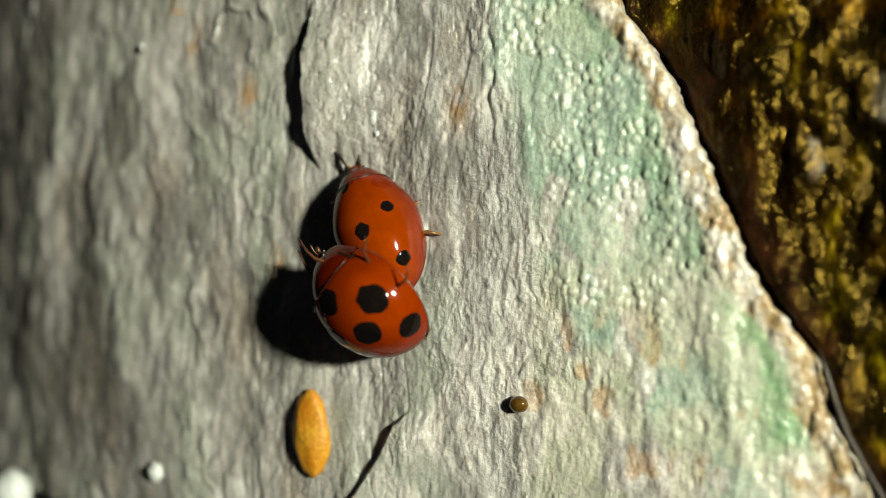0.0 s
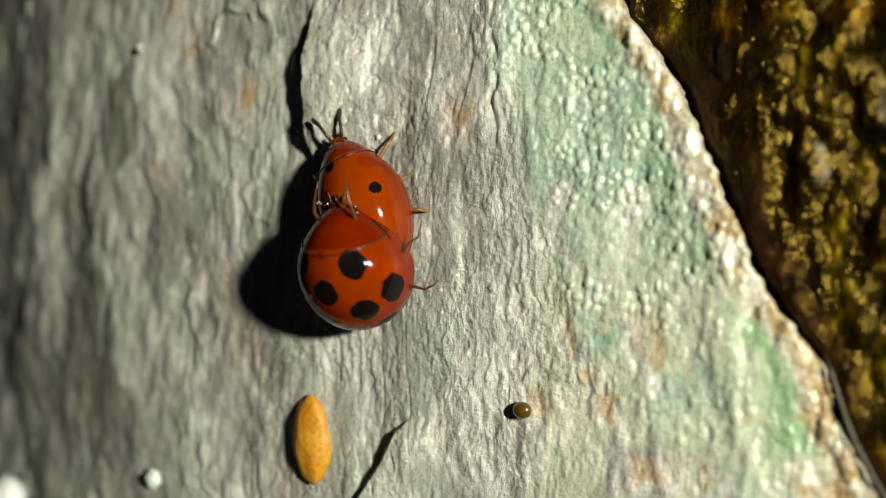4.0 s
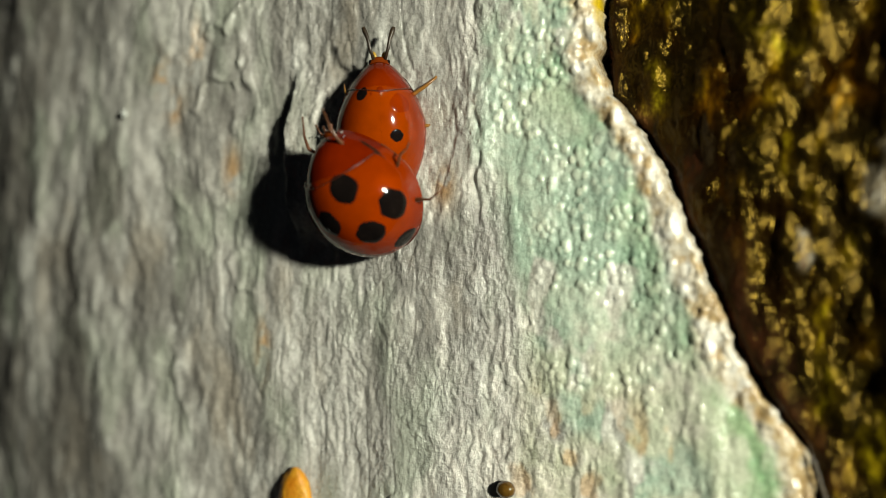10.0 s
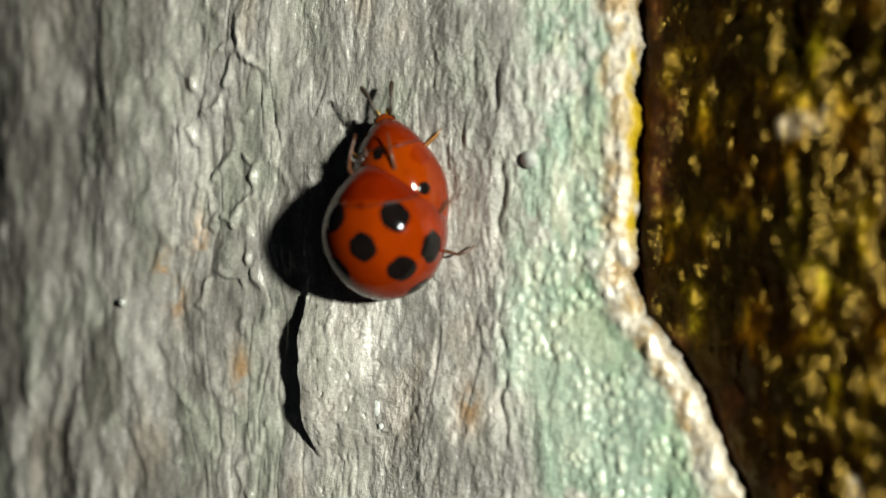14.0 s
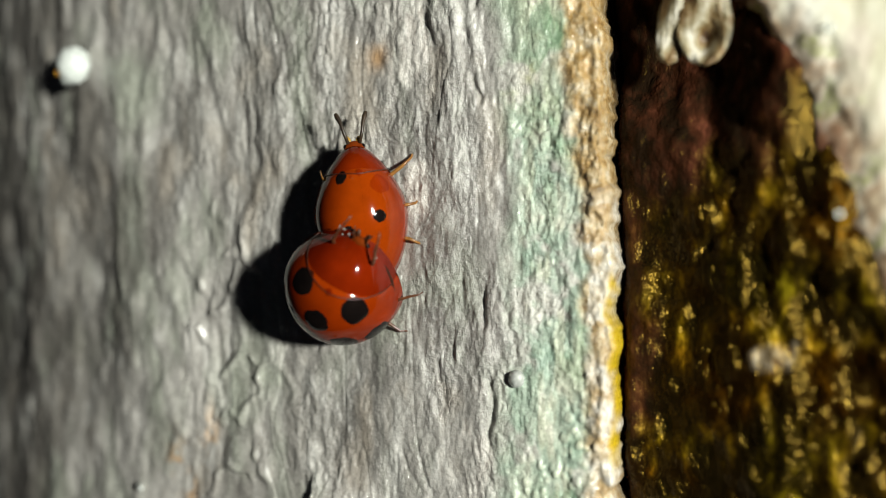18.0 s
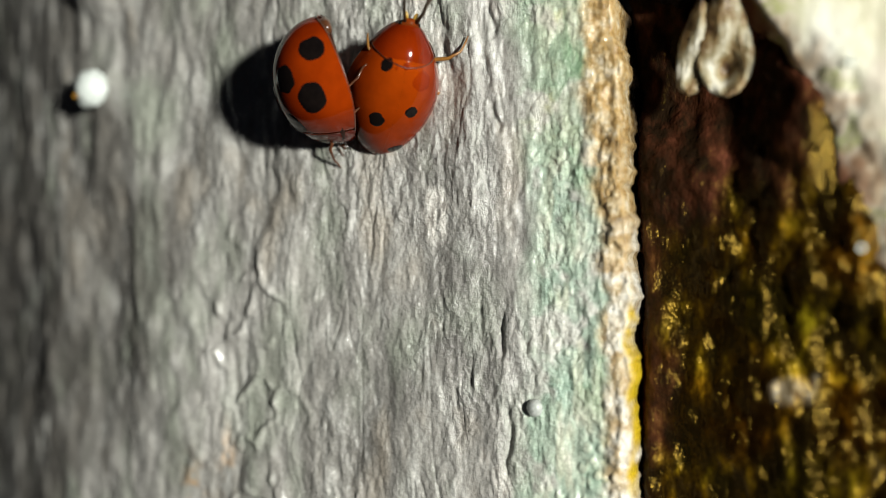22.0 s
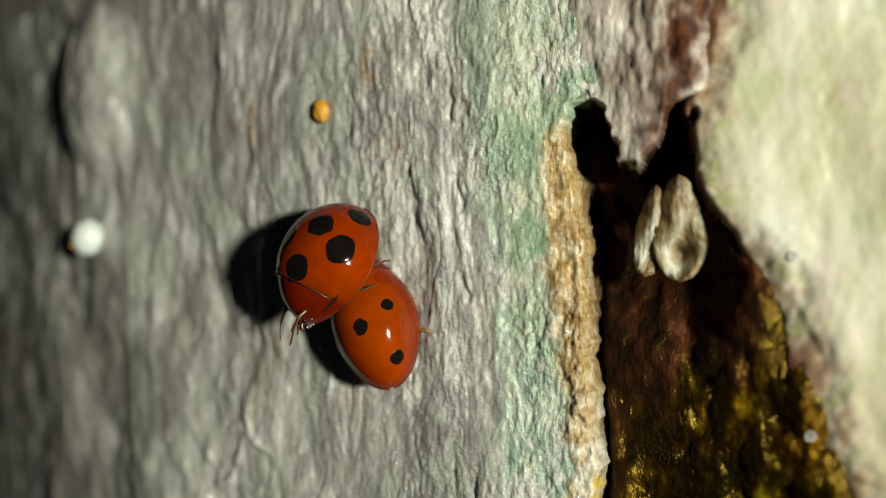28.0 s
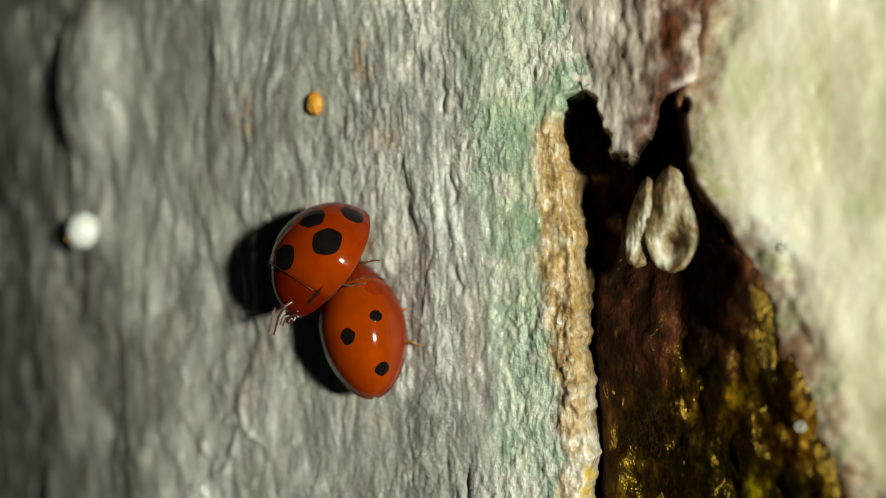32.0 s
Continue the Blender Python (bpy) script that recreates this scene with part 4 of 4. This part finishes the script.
def shield(a, b, c, front):
    """The pronotum: the front of the dome, set slightly lower."""
    verts, faces = [], []
    rows, cols = 16, 36
    for i in range(rows + 1):
        y = front - 0.06 + (b * 0.985 - front + 0.06) * (math.sin(math.pi / 2 * i / rows))
        s = half_width(y, b, 2.3) * 0.975
        for k in range(cols + 1):
            f = -0.25 + (math.pi + 0.5) * k / cols
            bow = 0.16 * (1 - abs(math.cos(f)))
            x = a * s * taper(y, b) * math.cos(f)
            verts.append((x, y - (bow if i == 0 else bow * (1 - i / rows)), c * s * 0.97 * math.sin(f)))
    for i in range(rows):
        for k in range(cols):
            n = i * (cols + 1) + k
            faces.append((n, n + 1, n + cols + 2, n + cols + 1))
    return verts, faces


def shield_seam(a, b, c, front):
    """The dark rear edge of the pronotum, a thin bowed cord."""
    pts = []
    for k in range(1, 40):
        f = math.pi * k / 40
        bow = 0.16 * (1 - abs(math.cos(f)))
        y = front - 0.08 - bow
        s = half_width(y, b) * 1.004
        pts.append((a * s * taper(y, b) * math.cos(f), y, c * s * math.sin(f)))
    return tube(pts, [0.03] * len(pts), 6)


def dome_spot(x, y, r, a, b, c, seed, stretch=1.0):
    """A round spot with a ragged border, lying 0.01 mm over the dome."""
    rng = random.Random(seed)
    bumps = [rng.uniform(-0.03, 0.03) for _ in range(6)]
    bumps[2] = 0.03
    q = max(0.02, 1 - (x / a) ** 2 - (y / b) ** 2)
    p = Vector((x, y, c * math.sqrt(q)))
    n = Vector((p.x / a**2, p.y / b**2, p.z / c**2)).normalized()
    u = n.cross(Vector((0, 1, 0.2))).normalized()
    v = n.cross(u)
    verts, faces, rings, sides = [], [], 6, 40
    for i in range(rings + 1):
        for k in range(sides):
            t = 2 * math.pi * k / sides
            w = 1 + sum(m * math.sin((j + 2) * t + j) for j, m in enumerate(bumps))
            d = p + (u * math.cos(t) + v * math.sin(t) * stretch) * (r * w * i / rings)
            g = math.sqrt((d.x / a) ** 2 + (d.y / b) ** 2 + (d.z / c) ** 2)
            lift = 1 + (0.006 if i < rings else 0.001) + 0.0
            d = d / g * lift
            verts.append((d.x * taper(d.y, b), d.y, d.z))
    for i in range(rings):
        for k in range(sides):
            s, e = i * sides + k, i * sides + (k + 1) % sides
            faces.append((s, s + sides, e + sides, e))
    return verts, faces


def ladybird(name, label, size, front, shell, shield_skin, leg_skin, spots, leg_shapes, seed, feeler=1.0, rear=0.0, skirt=0.03):
    a, b, c = size

    def drawn(shape):
        """The shape with its rear drawn out to a blunt point."""
        verts, faces = shape
        return [(x, y * (1 + rear * (y / b) ** 2) if y < 0 else y, z) for x, y, z in verts], faces

    bug = thing(name, label, "ladybird", group="ladybirds on the trunk")
    cases = {}
    for side in (-1, 1):
        cases[side] = part("wing_case", mesh_data("wing_case", *drawn(wing_case(side, a, b, c, front, skirt)), shell), bug)
        part("margin", mesh_data("margin", *drawn(margin_line(side, a, b, c, front, skirt)), MARGIN), cases[side], "thin dark glossy margin")
    for n, (x, y, r, st, skin) in enumerate(spots):
        part("spot", mesh_data("spot", *drawn(dome_spot(x, y, r, a, b, c, seed + n, st)), skin), cases[1 if x > 0 else -1], "dull red patch" if skin is FAINT else "black spot")
    pronotum = part("pronotum", mesh_data("pronotum", *shield(a, b, c, front), shield_skin), bug)
    part("seam", mesh_data("seam", *shield_seam(a, b, c, front), SEAM), pronotum, "dark red seam")
    part("scutellum", mesh_data("scutellum", *dome_spot(0, front - 0.18, 0.17, a, b, c, seed + 50), shield_skin), bug)
    head = part("head", mesh_data("head", *egg_shape(0.5, 0.42, 0.26), HEAD), bug, "dull red head", Matrix.Translation((0, (b - 0.24) * MM, 0.2 * MM)))
    for side in (-1, 1):
        part("eye", mesh_data("eye", *egg_shape(0.10, 0.12, 0.10, 8, 12), BLACK), head, "black eye", Matrix.Translation((side * 0.4 * MM, 0.16 * MM, 0.03 * MM)))
        f = [(side * 0.26, b + 0.04, 0.3), (side * 0.42, b + 0.55, 0.42), (side * 0.50, b + 0.95, 0.34), (side * 0.62, b + 1.28, 0.22), (side * 0.70, b + 1.48, 0.18)]
        f = [tuple(p + feeler * (q - p) for p, q in zip(f[0], v)) for v in f]
        part("antenna", mesh_data("antenna", *tube(f, [feeler * r for r in (0.085, 0.08, 0.085, 0.12, 0.09)]), HORN if feeler == 1.0 else LEG_DARK), bug, "dark clubbed feeler")
        f = [(side * 0.15, b + 0.08, 0.18), (side * 0.22, b + 0.26, 0.10), (side * 0.28, b + 0.38, 0.06)]
        part("palp", mesh_data("palp", *tube(f, [0.07, 0.10, 0.07]), PALP if feeler == 1.0 else LEG_DARK), bug, "amber mouth feeler" if feeler == 1.0 else "dark mouth feeler")
    part("abdomen", mesh_data("abdomen", *egg_shape(a * 0.93, b * 0.93, 0.55, 14, 28), BELLY), bug, "", Matrix.Translation((0, -0.02 * MM, 0.06 * MM)))
    for knee in leg_shapes:
        r = [0.12, 0.115, 0.085, 0.06, 0.045, 0.035]
        pts = [knee[0]] + list(knee)
        pts[0] = tuple(0.6 * v for v in knee[0])
        part("leg", mesh_data("leg", *tube(pts, r[: len(pts)]), leg_skin), bug)
    return bug


def leg_set(reach, drop, seed):
    """Six bent legs: root, knee, ankle, foot and claw of each."""
    rng, out = random.Random(seed), []
    for side in (-1, 1):
        for y0, spread in ((1.5, 0.75), (0.1, 0.10), (-1.2, -0.55)):
            j, far = rng.uniform(-0.15, 0.15), reach * (1.0 if side > 0 else 0.25)
            spread *= 1.0 if side > 0 else 0.3
            root = (side * 1.25, y0, -0.05)
            knee = (side * (1.25 + 0.62 * far), y0 + 0.5 * spread + j, 0.48)
            ankle = (side * (1.25 + 1.0 * far), y0 + 1.0 * spread + j, 0.42 + drop * 0.3)
            foot = (side * (1.25 + 1.16 * far), y0 + 1.25 * spread + j + 0.16, 0.12 + drop * 0.8)
            claw = (side * (1.25 + 1.22 * far), y0 + 1.3 * spread + j + 0.36, drop)
            out.append((root, knee, ankle, foot, claw))
    return out


def mounted_legs(seed):
    """The six legs of the mounted ladybird: folded beneath its left side, groping on the right and in front."""
    rng, out = random.Random(seed), []
    for side in (-1, 1):
        out.append(((side * 0.9, 2.2, 0.45), (side * 1.0, 2.9, 0.8), (side * 0.9, 3.45, 0.75), (side * 0.78, 3.95, 0.55), (side * 0.7, 4.25, 0.45)))
    for y0, y1, far in ((0.5, 1.2, 1.2), (-1.0, -1.3, 1.6)):
        j = rng.uniform(-0.15, 0.15)
        out.append(((1.6, y0, -0.15), (1.9 + 0.55 * far, y0 + 0.4 * (y1 - y0) + j, -0.1), (1.9 + 0.85 * far, y1 + j, -0.2), (1.9 + 1.1 * far, y1 + j + 0.12, -0.45), (1.9 + 1.22 * far, y1 + j + 0.3, -0.6)))
        out.append(((-1.7, y0, -0.3), (-2.25, y0 + 0.35 + j, -0.55), (-1.95, y0 + 0.1 + j, -1.1), (-1.75, y0 - 0.25 + j, -1.45), (-1.8, y0 - 0.4 + j, -1.7)))
    return out


def round_thing(name, label, category, x, z, size, skin, h=0.0, wobble=0.05, seed=3, tilt=0.0, extra=None):
    rx, ry, rz = size
    px, py, pz = on_trunk(x, z, h)
    ob = tagged(new(name, mesh_data(name, *egg_shape(rx, ry, rz, 18, 28, wobble, seed), skin)), label, category)
    ob.matrix_basis = pose(px * MM, py * MM, pz * MM, 0, tilt, -20)
    return ob


def motions():
    walk(female, [(t, pose(x * MM, y * MM, z * MM, rx, ry, rz)) for t, x, y, z, rx, ry, rz in FEMALE])
    walk(male, [(t, pose(x * MM, y * MM, z * MM, rx, ry, rz)) for t, x, y, z, rx, ry, rz in MALE])


tree = build_trunk()
female = ladybird("ladybird", "glossy orange-red ladybird with small black spots on grey bark", (2.13, 3.22, 2.15), 2.0, SHELL_F, SHIELD_F, LEG,
                  [(-0.94, 1.67, 0.30, 1.05, BLACK), (0.69, -0.19, 0.31, 0.9, BLACK), (-0.76, -0.88, 0.36, 1.05, BLACK), (0.57, -2.4, 0.37, 0.8, BLACK), (0.95, 1.25, 0.55, 0.8, FAINT), (-0.45, 1.66, 0.07, 1.3, FAINT)],
                  leg_set(1.3, -0.15, 5), 20, 1.0, 0.13)
male = ladybird("ladybird", "glossy scarlet ladybird with large black spots mounted on another", (2.75, 3.06, 2.69), 1.72, SHELL_M, SHIELD_M, LEG_DARK,
                [(0.0, -0.12, 0.60, 1.05, BLACK), (-1.41, 1.06, 0.66, 1.0, BLACK), (1.41, 1.06, 0.66, 1.0, BLACK), (1.41, -1.21, 0.66, 0.95, BLACK), (-1.41, -1.21, 0.66, 0.95, BLACK),
                 (2.48, -0.53, 0.66, 1.1, BLACK), (-2.48, -0.53, 0.66, 1.1, BLACK), (1.59, -2.41, 0.62, 0.9, BLACK), (-1.59, -2.41, 0.62, 0.9, BLACK)],
                mounted_legs(8), 40, 0.4, 0.0, 0.24)
part("abdomen_tip", mesh_data("abdomen_tip", *egg_shape(0.6, 0.38, 0.32, 12, 20, 0.25, 4), LEG_DARK), male, "dark amber tip of the abdomen", Matrix.Translation((-0.1 * MM, -2.68 * MM, -0.25 * MM)))
# added beads that stand in for glints about the male's head and legs
sheen = mesh_data("droplet", *egg_shape(0.05, 0.05, 0.05, 6, 8), BEAD)
wet = random.Random(12)
for _ in range(14):
    part("droplet", sheen, male, "tiny glossy droplet", Matrix.Translation((wet.uniform(-1.2, 1.2) * MM, wet.uniform(2.75, 3.25) * MM, wet.uniform(-0.1, 0.5) * MM)))

egg = round_thing("insect_egg", "round white insect egg on grey bark", "insect egg", -20.75, 33.0, (0.96, 0.8, 1.06), EGG_WHITE, 0.35, 0.14, 3, 12)
part("stain", mesh_data("stain", *egg_shape(0.2, 0.1, 0.14, 8, 12, 0.3, 6), EGG_ORANGE), egg, "orange stain", pose(-0.52 * MM, -0.5 * MM, -0.55 * MM))
round_thing("cocoon", "long orange cocoon lying along grey bark", "cocoon", -6.45, -9.9, (0.98, 0.5, 2.15), EGG_ORANGE, 0.25, 0.12, 5, -4)
round_thing("cocoon", "small orange cocoon stuck to grey bark", "cocoon", -5.75, 38.85, (0.42, 0.3, 0.62), EGG_ORANGE, 0.25, 0.2, 7, -6)
round_thing("resin_drop", "amber resin droplet on pale bark", "resin drop", 3.45, -7.5, (0.44, 0.34, 0.38), AMBER, 0.14)
round_thing("bead", "greyish translucent bead beside green lichen", "bead", 2.85, 16.75, (0.37, 0.34, 0.40), BEAD, 0.16)
round_thing("insect_egg", "pale white egg low on the trunk", "insect egg", -25.0, -15.6, (1.2, 0.9, 1.4), EGG_WHITE, 0.5, 0.1, 9)
# two flecks put where the bark glints, built like the eggs
round_thing("insect_egg", "tiny white egg on grey bark", "insect egg", -15.3, -13.0, (0.42, 0.3, 0.5), EGG_WHITE, 0.3, 0.35, 10)
round_thing("insect_egg", "tiny white egg on grey bark", "insect egg", -16.75, 10.0, (0.2, 0.16, 0.22), BEAD, 0.2, 0.2, 11)

def scale_shape(wide, tall, cup, seed):
    """One husk-like lobe: thin, narrow above, rounded below, with a cupped hollow and a rolled rim."""
    verts, faces, rows, cols = [], [], 26, 20
    for side in (0, 1):
        for i in range(rows + 1):
            v = i / rows
            half = wide * math.sqrt(max(0.0, 1 - (2 * v - 1) ** 2)) * (0.55 + 0.45 * (1 - v)) + 0.03
            for k in range(cols + 1):
                u = 2 * k / cols - 1
                x, z = half * u * (1 + 0.05 * math.sin(11 * v + seed)), tall * (v - 0.5)
                d = ((u / 0.62) ** 2 + ((v - 0.26) / 0.2) ** 2)
                y = 0.35 * (u * u - 1) + cup * math.exp(-d) + 0.16 * noise.noise(Vector((1.6 * x + seed, 1.1 * z, seed))) + 0.05 * noise.noise(Vector((6 * x, 3 * z, seed)))
                verts.append((x, y + (0.13 if side else 0.0), z))
    n = (rows + 1) * (cols + 1)
    for i in range(rows):
        for k in range(cols):
            a = i * (cols + 1) + k
            q = (a, a + 1, a + cols + 2, a + cols + 1)
            faces += [q, tuple(n + c for c in q[::-1])]
    for i in range(rows):
        for k in (0, cols):
            a = i * (cols + 1) + k
            faces.append((a, a + cols + 1, n + a + cols + 1, n + a))
    for k in range(cols):
        for a in (k, rows * (cols + 1) + k):
            faces.append((a, a + 1, n + a + 1, n + a))
    return verts, faces


fx, fy, fz = on_trunk(10.2, 32.25, 0.1)
for x, z in ((15.2, 23.7), (14.95, 30.9)):
    ring, hoop = [], []
    px, py, pz = on_trunk(x, z, 0.95)
    for i in range(20):
        a = 2 * math.pi * i / 20
        for k in range(8):
            c = 2 * math.pi * k / 8
            r = 0.16 + 0.035 * math.cos(c)
            ring.append((r * math.cos(a), 0.035 * math.sin(c), r * math.sin(a)))
            hoop.append((i * 8 + k, i * 8 + (k + 1) % 8, (i + 1) % 20 * 8 + (k + 1) % 8, (i + 1) % 20 * 8 + k))
    bubble = tagged(new("sap_ring", mesh_data("sap_ring", ring, hoop, EGG_WHITE)), "tiny white ring of dried sap on bark", "sap ring")
    bubble.matrix_basis = pose(px * MM, py * MM, pz * MM, 0, 0, -18)
# white flecks added in place of bright highlights on the bark
round_thing("sap_fleck", "tiny glossy white fleck of sap on grey bark", "sap fleck", -3.65, 5.7, (0.16, 0.06, 0.34), EGG_WHITE, 0.12, 0.3, 21)
round_thing("sap_fleck", "tiny glossy white fleck of sap on grey bark", "sap fleck", -3.45, 4.9, (0.12, 0.06, 0.14), EGG_WHITE, 0.12, 0.3, 22)
flake = thing("bark_flake", "brownish horny husk of bark hanging over a dark hollow", "bark flake", pose(fx * MM, fy * MM, fz * MM, 0, 4, -18))
for n, (dx, dy, dz, wide, tall, cup, turn) in enumerate(((-0.80, 0.15, -0.15, 0.80, 4.0, 0.4, 5), (0.42, -0.1, 0.0, 1.30, 4.6, 0.9, -3))):
    part("scale", mesh_data("scale", *scale_shape(wide, tall, cup, 1.7 + n * 2.3), FLAKE), flake, "", pose(dx * MM, dy * MM, dz * MM, 0, turn, 0))
pts = [on_trunk(x, z, 0.25) for x, z in ((15.2, -4.2), (15.45, -5.0), (15.9, -6.5), (16.3, -7.6), (16.95, -8.9), (17.6, -10.0), (18.6, -11.5))]
fibre = tagged(new("root_fibre", mesh_data("root_fibre", *tube(pts, [0.03, 0.07, 0.09, 0.10, 0.10, 0.09, 0.08]), FIBRE)), "thin dark fibre along the bark edge", "plant fibre")

motions()
